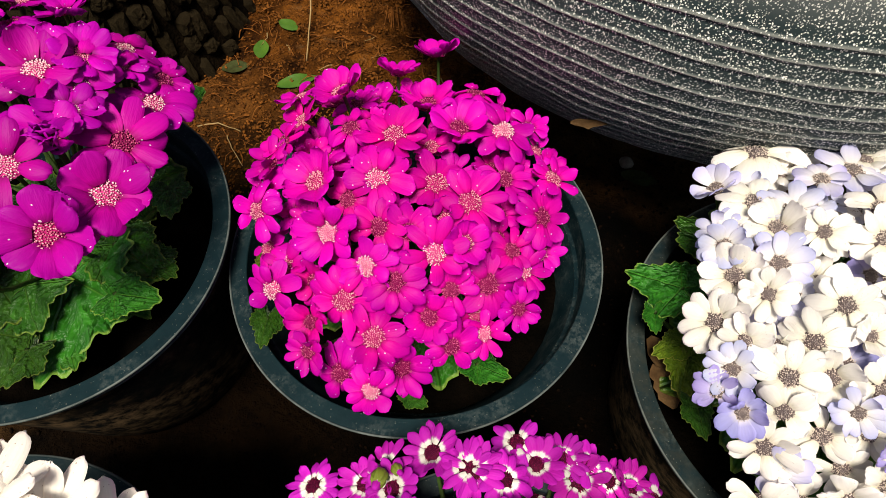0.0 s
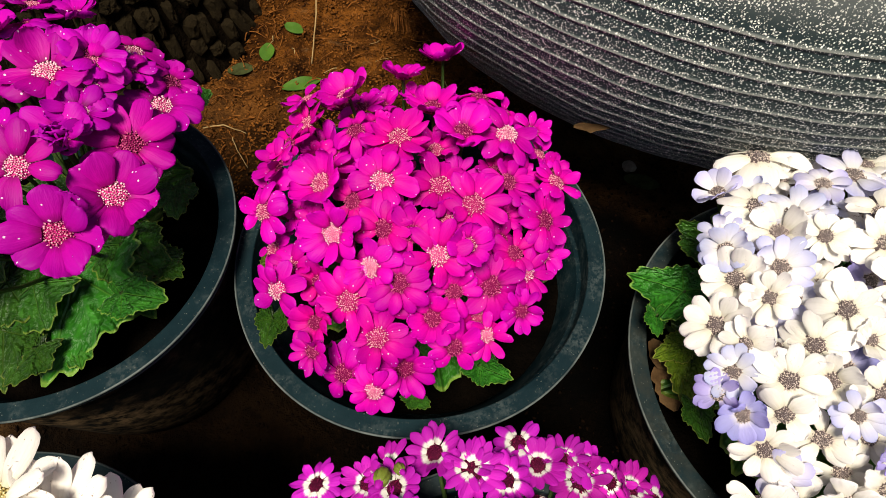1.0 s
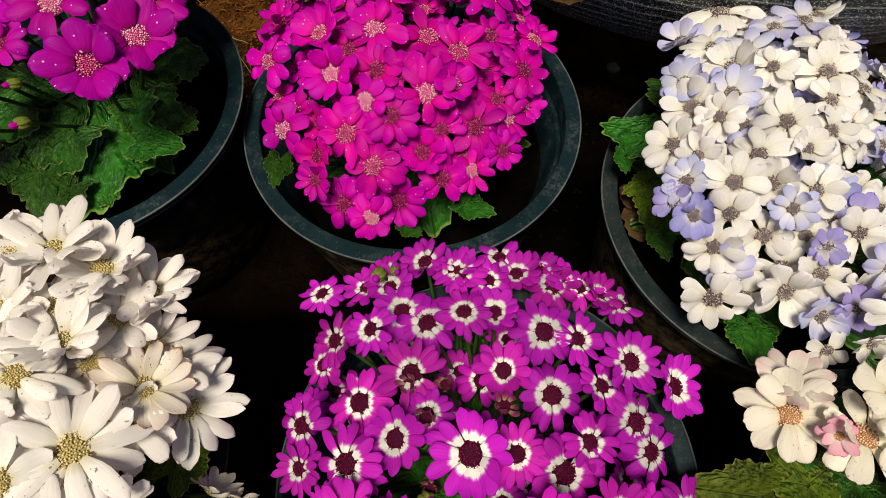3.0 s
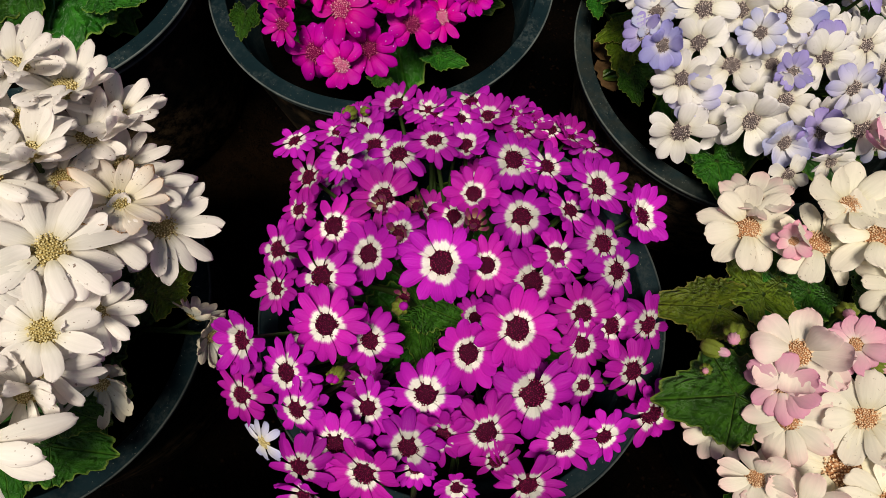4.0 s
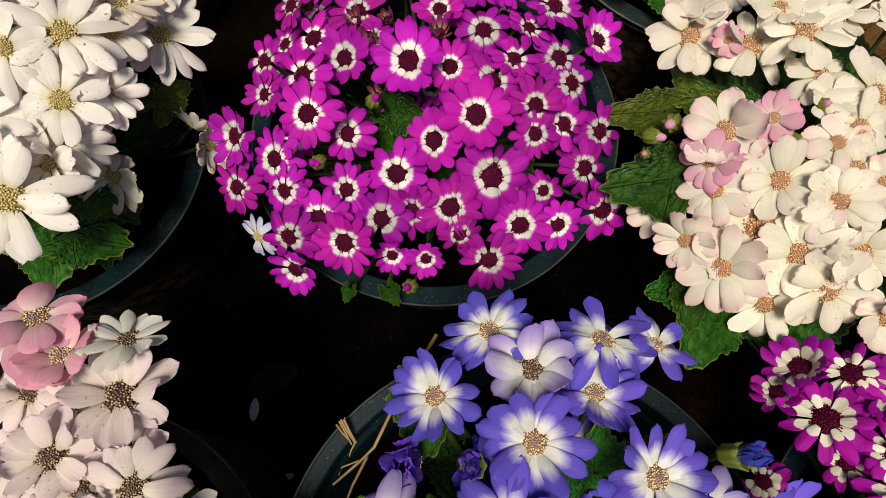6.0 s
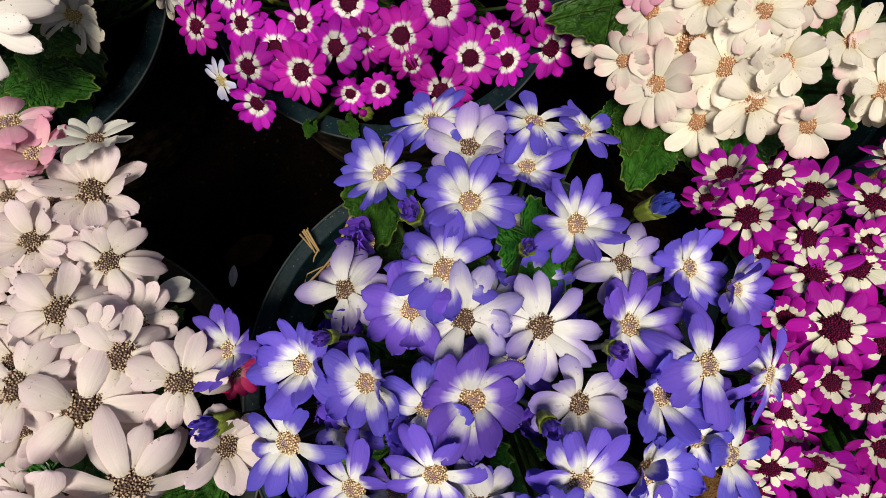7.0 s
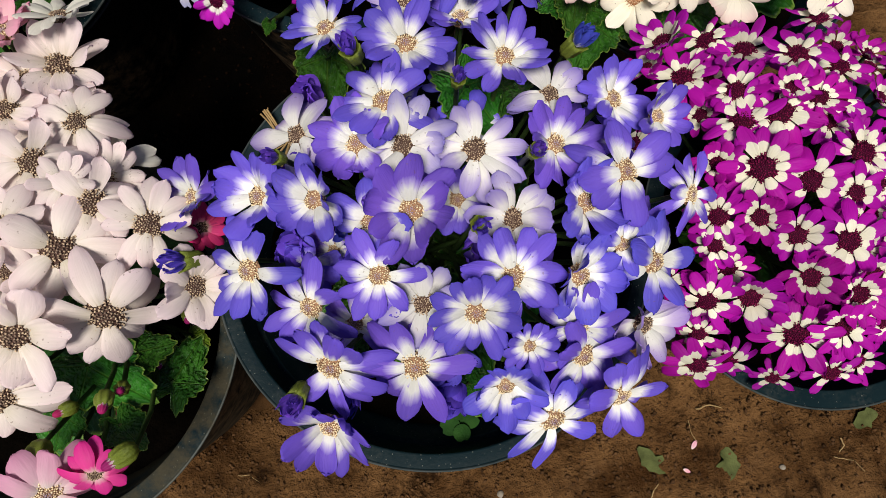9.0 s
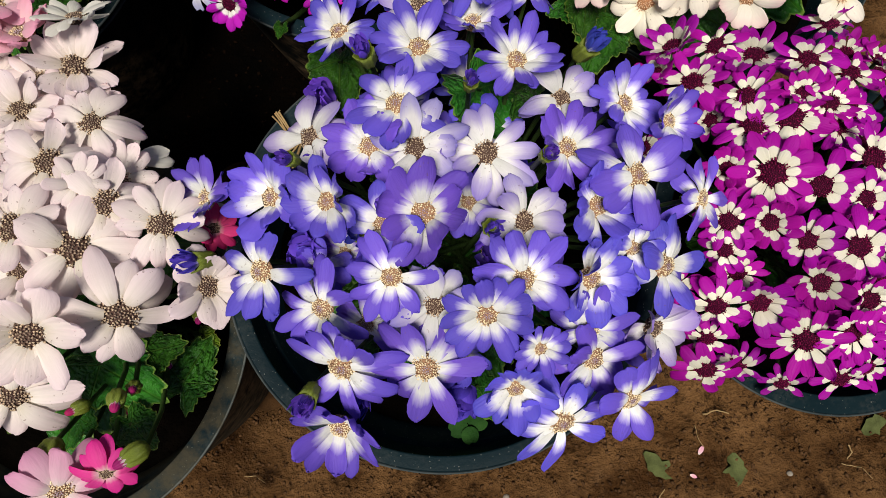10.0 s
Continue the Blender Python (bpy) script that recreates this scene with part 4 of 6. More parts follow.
leaf(a_plant, -0.319, 0.137, 0.225, 0.0340, -120, 14)
leaf(a_plant, -0.304, 0.158, 0.205, 0.0555, -60, 14)
leaf(a_plant, -0.270, 0.225, 0.240, 0.0329, -30, 14)
leaf(a_plant, -0.327, 0.185, 0.245, 0.0437, -140, 14)
leaf(a_plant, -0.352, 0.190, 0.242, 0.0430, -120, 12)
leaf(a_plant, -0.385, 0.160, 0.236, 0.0460, -100, 14)
leaf(a_plant, -0.372, 0.215, 0.250, 0.0420, 170, 10)
leaf(a_plant, -0.345, 0.150, 0.232, 0.0380, -80, 16)
leaf(a_plant, -0.246, 0.385, 0.235, 0.0217, 60, 14)
leaf(a_plant, -0.241, 0.219, 0.215, 0.0452, -40, 14)
bloom(a_plant, -0.312, 0.148, 0.305, 0.0057, 'n')
bloom(a_plant, -0.320, 0.177, 0.316, 0.0049, 'n')
fill(a_plant, -0.365, 0.275, 0.145, 34, "pmd", 0.004, 0.55, keep=lambda x, y: y > 0.20 or x < -0.33)
ring_of_leaves(a_plant, 10, 0.02, 0.06, 0.02, 0.05, (0.04, 0.055))

b_plant = Plant("B", -0.025, 0.255, 0.135, 0.30, "cineraria with a dense dome of bright pink magenta flowers")
bloom(b_plant, -0.083, 0.207, 0.294, 0.0239, 'p')
bloom(b_plant, -0.096, 0.252, 0.294, 0.0259, 'm')
bloom(b_plant, -0.049, 0.251, 0.300, 0.0247, 'p')
bloom(b_plant, -0.005, 0.256, 0.285, 0.0257, 'm')
bloom(b_plant, 0.022, 0.240, 0.284, 0.0262, 'm')
bloom(b_plant, -0.038, 0.294, 0.298, 0.0269, 'm')
bloom(b_plant, 0.014, 0.308, 0.290, 0.0254, 'd')
bloom(b_plant, 0.051, 0.310, 0.284, 0.0258, 'p')
bloom(b_plant, -0.084, 0.340, 0.298, 0.0235, 'm')
bloom(b_plant, -0.046, 0.213, 0.292, 0.0208, 'd')
bloom(b_plant, -0.025, 0.209, 0.292, 0.0199, 'd')
bloom(b_plant, -0.005, 0.196, 0.284, 0.0250, 'p')
bloom(b_plant, -0.054, 0.183, 0.288, 0.0211, 'p')
bloom(b_plant, 0.056, 0.214, 0.252, 0.0190, 'd')
bloom(b_plant, 0.081, 0.242, 0.258, 0.0239, 'd')
bloom(b_plant, 0.066, 0.201, 0.242, 0.0205, 'p')
bloom(b_plant, 0.036, 0.185, 0.252, 0.0241, 'd')
bloom(b_plant, -0.034, 0.173, 0.281, 0.0224, 'd')
bloom(b_plant, -0.071, 0.163, 0.273, 0.0246, 'm')
bloom(b_plant, -0.009, 0.157, 0.254, 0.0212, 'd')
bloom(b_plant, -0.049, 0.139, 0.260, 0.0238, 'm')
bloom(b_plant, 0.007, 0.139, 0.240, 0.0205, 'd')
bloom(b_plant, 0.033, 0.151, 0.233, 0.0185, 'p')
bloom(b_plant, -0.031, 0.127, 0.225, 0.0239, 'd')
bloom(b_plant, -0.076, 0.121, 0.229, 0.0235, 'd')
bloom(b_plant, -0.053, 0.107, 0.230, 0.0190, 'p')
bloom(b_plant, -0.097, 0.152, 0.256, 0.0189, 'd')
bloom(b_plant, -0.128, 0.176, 0.261, 0.0213, 'p')
bloom(b_plant, -0.141, 0.233, 0.282, 0.0217, 'm')
bloom(b_plant, 0.051, 0.268, 0.275, 0.0206, 'd')
bloom(b_plant, 0.094, 0.279, 0.259, 0.0214, 'm')
bloom(b_plant, -0.012, 0.339, 0.284, 0.0241, 'd')
bloom(b_plant, -0.041, 0.398, 0.260, 0.0212, 'd')
bloom(b_plant, -0.004, 0.431, 0.252, 0.0232, 'm')
bloom(b_plant, -0.125, 0.354, 0.275, 0.0198, 'm')
bloom(b_plant, 0.030, 0.364, 0.269, 0.0228, 'd')
bloom(b_plant, -0.075, 0.309, 0.288, 0.0209, 'd')
bloom(b_plant, -0.137, 0.276, 0.285, 0.0203, 'd')
bloom(b_plant, 0.017, 0.203, 0.285, 0.0188, 'm')
bloom(b_plant, -0.127, 0.291, 0.292, 0.0181, 'd')
bloom(b_plant, -0.097, 0.130, 0.253, 0.0165, 'd')
bloom(b_plant, 0.061, 0.171, 0.235, 0.0179, 'd')
bloom(b_plant, 0.007, 0.178, 0.257, 0.0194, 'd')
bloom(b_plant, -0.072, 0.240, 0.287, 0.0195, 'd')
leaf(b_plant, 0.029, 0.134, 0.200, 0.0282, -20, 14)
leaf(b_plant, -0.140, 0.166, 0.225, 0.0168, -100, 14)
leaf(b_plant, -0.024, 0.108, 0.210, 0.0125, -30, 14)
leaf(b_plant, -0.150, 0.222, 0.215, 0.0151, 120, 14, tone="olive")
fill(b_plant, -0.025, 0.265, 0.125, 46, "dmd", 0.014, 0.55)
ring_of_leaves(b_plant, 10, 0.02, 0.07, 0.02, 0.05, (0.04, 0.055))

w_plant = Plant("W", 0.312, 0.140, 0.150, 0.30, "cineraria with packed white and pale lilac flowers", 40, 1.08, 0.42)
bloom(w_plant, 0.263, 0.296, 0.273, 0.0324, 'w')
bloom(w_plant, 0.323, 0.266, 0.290, 0.0281, 'l')
bloom(w_plant, 0.241, 0.238, 0.287, 0.0267, 'w')
bloom(w_plant, 0.262, 0.225, 0.296, 0.0258, 'l')
bloom(w_plant, 0.249, 0.212, 0.292, 0.0244, 'w')
bloom(w_plant, 0.292, 0.254, 0.295, 0.0207, 'l')
bloom(w_plant, 0.321, 0.223, 0.303, 0.0219, 'w')
bloom(w_plant, 0.317, 0.198, 0.301, 0.0258, 'w')
bloom(w_plant, 0.276, 0.205, 0.300, 0.0194, 'w')
bloom(w_plant, 0.212, 0.177, 0.285, 0.0251, 'w')
bloom(w_plant, 0.240, 0.182, 0.295, 0.0235, 'l')
bloom(w_plant, 0.225, 0.158, 0.296, 0.0199, 'w')
bloom(w_plant, 0.306, 0.164, 0.307, 0.0203, 'w')
bloom(w_plant, 0.269, 0.146, 0.305, 0.0221, 'w')
bloom(w_plant, 0.193, 0.144, 0.279, 0.0246, 'w')
bloom(w_plant, 0.205, 0.127, 0.288, 0.0183, 'w')
bloom(w_plant, 0.249, 0.125, 0.292, 0.0234, 'w')
bloom(w_plant, 0.303, 0.140, 0.301, 0.0201, 'w')
bloom(w_plant, 0.284, 0.128, 0.296, 0.0180, 'w')
bloom(w_plant, 0.197, 0.111, 0.278, 0.0197, 'l')
bloom(w_plant, 0.227, 0.102, 0.290, 0.0229, 'w')
bloom(w_plant, 0.256, 0.102, 0.287, 0.0218, 'w')
bloom(w_plant, 0.283, 0.093, 0.292, 0.0213, 'w')
bloom(w_plant, 0.225, 0.083, 0.277, 0.0198, 'w')
bloom(w_plant, 0.188, 0.098, 0.269, 0.0164, 'v')
bloom(w_plant, 0.198, 0.082, 0.275, 0.0179, 'v')
bloom(w_plant, 0.252, 0.069, 0.267, 0.0219, 'w')
bloom(w_plant, 0.216, 0.063, 0.260, 0.0221, 'w')
bloom(w_plant, 0.224, 0.050, 0.253, 0.0201, 'l')
bloom(w_plant, 0.264, 0.079, 0.290, 0.0173, 'l')
bloom(w_plant, 0.288, 0.039, 0.262, 0.0226, 'w')
bloom(w_plant, 0.267, 0.031, 0.250, 0.0258, 'w')
bloom(w_plant, 0.217, 0.030, 0.238, 0.0252, 'w')
bloom(w_plant, 0.288, 0.011, 0.249, 0.0194, 'l')
bloom(w_plant, 0.208, 0.200, 0.288, 0.0199, 'l')
bloom(w_plant, 0.290, 0.055, 0.276, 0.0154, 'v')
bloom(w_plant, 0.315, 0.065, 0.278, 0.0213, 'w')
bloom(w_plant, 0.349, 0.075, 0.278, 0.0196, 'w')
bloom(w_plant, 0.329, 0.038, 0.278, 0.0187, 'l')
bloom(w_plant, 0.325, 0.004, 0.279, 0.0215, 'w')
bloom(w_plant, 0.306, -0.015, 0.266, 0.0163, 'w')
bloom(w_plant, 0.288, -0.014, 0.245, 0.0152, 'w')
leaf(w_plant, 0.195, 0.190, 0.232, 0.0334, 150, 14)
leaf(w_plant, 0.225, 0.233, 0.235, 0.0273, 110, 14)
leaf(w_plant, 0.200, 0.139, 0.205, 0.0289, -110, 14, tone="olive")
leaf(w_plant, 0.193, 0.150, 0.215, 0.0174, 200, 14, tone="olive")
leaf(w_plant, 0.198, 0.101, 0.205, 0.0221, -80, 14)
leaf(w_plant, 0.172, 0.172, 0.225, 0.0124, -90, 14)
leaf(w_plant, 0.255, 0.015, 0.205, 0.0348, -80, 14)
fill(w_plant, 0.335, 0.165, 0.16, 110, "wlwlwv", 0.012, 0.44, keep=lambda x, y: x > 0.215)
ring_of_leaves(w_plant, 14, 0.04, 0.10, 0.03, 0.07, (0.045, 0.07))

c_plant = Plant("C", 0.035, -0.085, 0.155, 0.29, "cineraria with magenta flowers ringed white around wine eyes", 29, 1.15)
bloom(c_plant, -0.006, 0.062, 0.236, 0.0198, 'c')
bloom(c_plant, 0.022, 0.050, 0.243, 0.0204, 'c')
bloom(c_plant, -0.022, 0.013, 0.256, 0.0207, 'c')
bloom(c_plant, -0.003, 0.002, 0.262, 0.0226, 'c')
bloom(c_plant, 0.080, -0.005, 0.262, 0.0234, 'c')
bloom(c_plant, 0.104, -0.009, 0.258, 0.0189, 'c')
bloom(c_plant, 0.096, 0.045, 0.225, 0.0225, 'c')
bloom(c_plant, 0.140, -0.025, 0.255, 0.0233, 'c')
bloom(c_plant, 0.181, -0.035, 0.222, 0.0238, 'c')
bloom(c_plant, -0.013, -0.037, 0.274, 0.0223, 'c')
bloom(c_plant, 0.049, -0.034, 0.268, 0.0195, 'c')
bloom(c_plant, 0.025, -0.089, 0.286, 0.0260, 'c')
bloom(c_plant, 0.082, -0.049, 0.261, 0.0226, 'c')
bloom(c_plant, 0.119, -0.041, 0.250, 0.0179, 'c')
bloom(c_plant, -0.047, -0.055, 0.269, 0.0222, 'c')
bloom(c_plant, -0.051, -0.094, 0.281, 0.0233, 'c')
bloom(c_plant, -0.022, -0.079, 0.278, 0.0205, 'c')
bloom(c_plant, -0.002, -0.064, 0.277, 0.0158, 'c')
bloom(c_plant, -0.071, -0.006, 0.246, 0.0195, 'c')
bloom(c_plant, -0.042, -0.005, 0.270, 0.0177, 'c')
bloom(c_plant, 0.054, -0.088, 0.274, 0.0197, 'c')
bloom(c_plant, 0.084, -0.099, 0.269, 0.0239, 'c')
bloom(c_plant, 0.102, -0.081, 0.269, 0.0187, 'c')
bloom(c_plant, 0.142, -0.064, 0.242, 0.0224, 'c')
bloom(c_plant, 0.151, -0.083, 0.236, 0.0215, 'c')
bloom(c_plant, 0.070, -0.132, 0.282, 0.0253, 'c')
bloom(c_plant, 0.114, -0.121, 0.271, 0.0201, 'c')
bloom(c_plant, 0.138, -0.125, 0.248, 0.0203, 'c')
bloom(c_plant, 0.172, -0.120, 0.224, 0.0214, 'c')
bloom(c_plant, -0.047, -0.126, 0.284, 0.0226, 'c')
bloom(c_plant, -0.022, -0.133, 0.265, 0.0202, 'c')
bloom(c_plant, -0.085, -0.069, 0.264, 0.0192, 'c')
bloom(c_plant, -0.085, -0.095, 0.260, 0.0169, 'c')
bloom(c_plant, 0.040, -0.144, 0.270, 0.0218, 'c')
bloom(c_plant, 0.113, -0.140, 0.264, 0.0182, 'c')
bloom(c_plant, 0.155, -0.153, 0.228, 0.0216, 'c')
bloom(c_plant, -0.104, -0.130, 0.264, 0.0211, 'c')
bloom(c_plant, -0.073, -0.152, 0.269, 0.0205, 'c')
bloom(c_plant, -0.108, -0.162, 0.245, 0.0199, 'c')
bloom(c_plant, -0.067, -0.174, 0.263, 0.0189, 'c')
bloom(c_plant, 0.013, -0.168, 0.270, 0.0225, 'c')
bloom(c_plant, -0.024, -0.174, 0.259, 0.0178, 'c')
bloom(c_plant, 0.080, -0.169, 0.259, 0.0271, 'c')
bloom(c_plant, -0.043, -0.195, 0.261, 0.0214, 'c')
bloom(c_plant, 0.001, -0.198, 0.262, 0.0201, 'c')
bloom(c_plant, 0.022, -0.192, 0.259, 0.0188, 'c')
bloom(c_plant, 0.049, -0.191, 0.259, 0.0227, 'c')
bloom(c_plant, 0.101, -0.198, 0.233, 0.0231, 'c')
bloom(c_plant, 0.132, -0.195, 0.219, 0.0192, 'c')
bloom(c_plant, 0.171, -0.181, 0.208, 0.0243, 'c')
bloom(c_plant, -0.064, -0.207, 0.260, 0.0200, 'c')
bloom(c_plant, -0.026, -0.212, 0.256, 0.0232, 'c')
bloom(c_plant, -0.065, -0.225, 0.237, 0.0192, 'c')
bloom(c_plant, 0.030, -0.223, 0.241, 0.0139, 'c')
bloom(c_plant, 0.055, -0.208, 0.248, 0.0158, 'c')
bloom(c_plant, 0.076, -0.223, 0.231, 0.0224, 'c')
bloom(c_plant, -0.101, -0.191, 0.213, 0.0165, 'l', 52, 215)
bloom(c_plant, 0.023, 0.007, 0.271, 0.0187, 'c')
bloom(c_plant, 0.046, 0.012, 0.255, 0.0194, 'c')
bloom(c_plant, 0.068, 0.056, 0.225, 0.0192, 'c')
leaf(c_plant, 0.011, -0.107, 0.245, 0.0226, -20, 14)
leaf(c_plant, 0.007, -0.120, 0.235, 0.0200, -80, 14)
leaf(c_plant, 0.000, -0.240, 0.215, 0.0118, -60, 14)
leaf(c_plant, -0.030, -0.238, 0.210, 0.0110, -110, 14)
bloom(c_plant, -0.003, -0.067, 0.278, 0.0149, 'x')
bloom(c_plant, 0.048, -0.059, 0.274, 0.0140, 'x')
bloom(c_plant, -0.014, -0.044, 0.273, 0.0119, 'x')
bloom(c_plant, 0.010, -0.044, 0.272, 0.0120, 'x')
bloom(c_plant, 0.000, -0.108, 0.271, 0.0110, 'x')
bloom(c_plant, -0.057, -0.161, 0.257, 0.0119, 'x')
bloom(c_plant, -0.002, -0.115, 0.276, 0.0060, 'n')
bloom(c_plant, -0.044, -0.155, 0.264, 0.0060, 'n')
bloom(c_plant, -0.087, -0.143, 0.254, 0.0050, 'n')
bloom(c_plant, -0.091, 0.042, 0.217, 0.0185, 'c')
bloom(c_plant, -0.053, 0.042, 0.231, 0.0185, 'c')
bloom(c_plant, -0.038, 0.053, 0.234, 0.0181, 'c')
bloom(c_plant, 0.017, 0.052, 0.242, 0.0181, 'c')
bloom(c_plant, 0.055, 0.071, 0.223, 0.0185, 'c')
bloom(c_plant, 0.087, 0.060, 0.222, 0.0184, 'c')
bloom(c_plant, 0.104, 0.056, 0.220, 0.0184, 'c')
bloom(c_plant, 0.119, 0.046, 0.219, 0.0185, 'c')
bloom(c_plant, 0.136, 0.042, 0.214, 0.0185, 'c')
bloom(c_plant, 0.152, 0.034, 0.210, 0.0184, 'c')
bloom(c_plant, -0.033, 0.038, 0.241, 0.0183, 'c')
bloom(c_plant, 0.043, 0.044, 0.240, 0.0185, 'c')
bloom(c_plant, -0.041, 0.044, 0.252, 0.0062, 'n')
bloom(c_plant, -0.030, 0.050, 0.245, 0.0043, 'n')
bloom(c_plant, -0.042, -0.154, 0.265, 0.0048, 'n')
bloom(c_plant, 0.018, -0.244, 0.243, 0.0062, 'n')
fill(c_plant, 0.035, -0.085, 0.145, 30, "c", 0.042, 0.45)
ring_of_leaves(c_plant, 10, 0.03, 0.07, 0.005, 0.03, (0.04, 0.055))

d_plant = Plant("D", -0.285, -0.092, 0.140, 0.34, "cineraria with creamy white speckled flowers and yellow eyes", 30, 1.40)
bloom(d_plant, -0.188, -0.092, 0.337, 0.0277, 'w', 14, 20)
bloom(d_plant, -0.188, -0.134, 0.329, 0.0240, 'w', 18, -40)
bloom(d_plant, -0.214, -0.108, 0.347, 0.0215, 'w')
bloom(d_plant, -0.222, -0.055, 0.349, 0.0220, 'w')
bloom(d_plant, -0.205, -0.036, 0.345, 0.0225, 'w', 30, 90)
bloom(d_plant, -0.198, -0.043, 0.325, 0.0205, 'w', 20, 30)
bloom(d_plant, -0.166, -0.056, 0.320, 0.0225, 'b', 34, 40)
bloom(d_plant, -0.158, -0.038, 0.306, 0.0205, 'w', 30, 45)
bloom(d_plant, -0.153, -0.061, 0.292, 0.0270, 'w', 36, -5)
bloom(d_plant, -0.188, -0.117, 0.322, 0.0185, 'w')
bloom(d_plant, -0.171, -0.121, 0.314, 0.0190, 'w', 36, -15)
bloom(d_plant, -0.197, -0.150, 0.308, 0.0205, 'w', 34, -70)
bloom(d_plant, -0.209, -0.163, 0.304, 0.0220, 'w', 30, -110)
bloom(d_plant, -0.223, -0.190, 0.316, 0.0310, 'w', 22, -60)
bloom(d_plant, -0.196, -0.152, 0.256, 0.0215, 'g', 48, -75)
bloom(d_plant, -0.243, -0.042, 0.336, 0.0270, 'w')
bloom(d_plant, -0.241, -0.145, 0.326, 0.0250, 'w')
bloom(d_plant, -0.236, -0.078, 0.346, 0.0210, 'w')
bloom(d_plant, -0.190, -0.014, 0.322, 0.0240, 'w', 24, 60)
bloom(d_plant, -0.172, -0.028, 0.310, 0.0225, 'w', 28, 45)
bloom(d_plant, -0.200, 0.013, 0.336, 0.0245, 'w', 26, 70)
bloom(d_plant, -0.226, 0.021, 0.345, 0.0265, 'w', 24, 95)
bloom(d_plant, -0.256, 0.021, 0.345, 0.0255, 'w', 22, 100)
bloom(d_plant, -0.217, -0.014, 0.343, 0.0225, 'w', 12, 60)
bloom(d_plant, -0.178, 0.006, 0.316, 0.0230, 'w', 30, 60)
bloom(d_plant, -0.243, -0.016, 0.345, 0.0220, 'w', 10, 120)
bloom(d_plant, -0.172, -0.078, 0.318, 0.0215, 'w', 24, 0)
leaf(d_plant, -0.233, -0.190, 0.235, 0.0298, -10, 14)
leaf(d_plant, -0.170, -0.092, 0.250, 0.0229, 60, 14, tone="olive")
leaf(d_plant, -0.260, -0.202, 0.235, 0.0224, -80, 14)
leaf(d_plant, -0.212, -0.170, 0.255, 0.0177, -20, 14)
bloom(d_plant, -0.138, -0.120, 0.232, 0.016, "g", 74, -20)
bloom(d_plant, -0.148, -0.108, 0.240, 0.015, "g", 85, 60)
fill(d_plant, -0.28, -0.085, 0.15, 70, "w", 0.012, 0.42, keep=lambda x, y: -0.165 < y < -0.005 and x < -0.19)
ring_of_leaves(d_plant, 12, 0.03, 0.08, 0.02, 0.07, (0.04, 0.055))

n_plant = Plant("N", 0.350, -0.165, 0.145, 0.28, "cineraria with loose cream and pink flowers and buds", 34, 1.28)
bloom(n_plant, 0.240, -0.062, 0.260, 0.0270, 'c', 14, 150)
bloom(n_plant, 0.280, -0.078, 0.268, 0.0275, 'c', 12, 60)
bloom(n_plant, 0.259, -0.078, 0.274, 0.0115, 'r', 8, 200)
bloom(n_plant, 0.311, -0.079, 0.283, 0.0284, 'c')
bloom(n_plant, 0.303, -0.054, 0.277, 0.0251, 'c')
bloom(n_plant, 0.338, -0.068, 0.285, 0.0203, 'c')
bloom(n_plant, 0.242, -0.152, 0.279, 0.0250, 'q')
bloom(n_plant, 0.233, -0.170, 0.270, 0.0193, 'r')
bloom(n_plant, 0.234, -0.191, 0.266, 0.0211, 'q')
bloom(n_plant, 0.271, -0.191, 0.281, 0.0240, 'c')
bloom(n_plant, 0.260, -0.219, 0.266, 0.0357, 'c')
bloom(n_plant, 0.282, -0.238, 0.266, 0.0276, 'c')
bloom(n_plant, 0.233, -0.244, 0.257, 0.0263, 'q')
bloom(n_plant, 0.212, -0.223, 0.257, 0.0191, 'q')
bloom(n_plant, 0.300, -0.263, 0.260, 0.0274, 'c')
bloom(n_plant, 0.316, -0.166, 0.280, 0.0190, 'q')
bloom(n_plant, 0.301, -0.211, 0.289, 0.0213, 'c')
bloom(n_plant, 0.270, -0.150, 0.290, 0.0151, 'r')
bloom(n_plant, 0.204, -0.193, 0.234, 0.0186, 'q')
bloom(n_plant, 0.288, -0.218, 0.282, 0.0144, 'q')
bloom(n_plant, 0.269, -0.267, 0.237, 0.0232, 'c')
bloom(n_plant, 0.345, -0.015, 0.279, 0.0215, 'r')
bloom(n_plant, 0.250, -0.040, 0.258, 0.0221, 'q')
bloom(n_plant, 0.348, -0.132, 0.283, 0.0273, 'c')
bloom(n_plant, 0.331, -0.156, 0.283, 0.0211, 'c')
bloom(n_plant, 0.318, -0.242, 0.275, 0.0224, 'c')
bloom(n_plant, 0.338, -0.284, 0.256, 0.0211, 'q')
bloom(n_plant, 0.382, -0.241, 0.262, 0.0215, 'q', 16, -60)
bloom(n_plant, 0.406, -0.294, 0.262, 0.0215, 'c', 16, -60)
bloom(n_plant, 0.392, -0.264, 0.262, 0.0215, 'c', 16, -60)
bloom(n_plant, 0.392, -0.262, 0.254, 0.0215, 'c', 20, -50)
bloom(n_plant, 0.372, -0.228, 0.270, 0.0215, 'c', 12, -40)
bloom(n_plant, 0.415, -0.225, 0.264, 0.0220, 'c', 18, -20)
leaf(n_plant, 0.220, -0.112, 0.235, 0.0318, 170, 14, tone="olive")
leaf(n_plant, 0.250, -0.105, 0.240, 0.0298, 100, 14, tone="olive")
leaf(n_plant, 0.212, -0.174, 0.250, 0.0372, 180, 14)
leaf(n_plant, 0.286, -0.103, 0.235, 0.0283, 60, 14)
leaf(n_plant, 0.332, -0.115, 0.240, 0.0286, 40, 14)
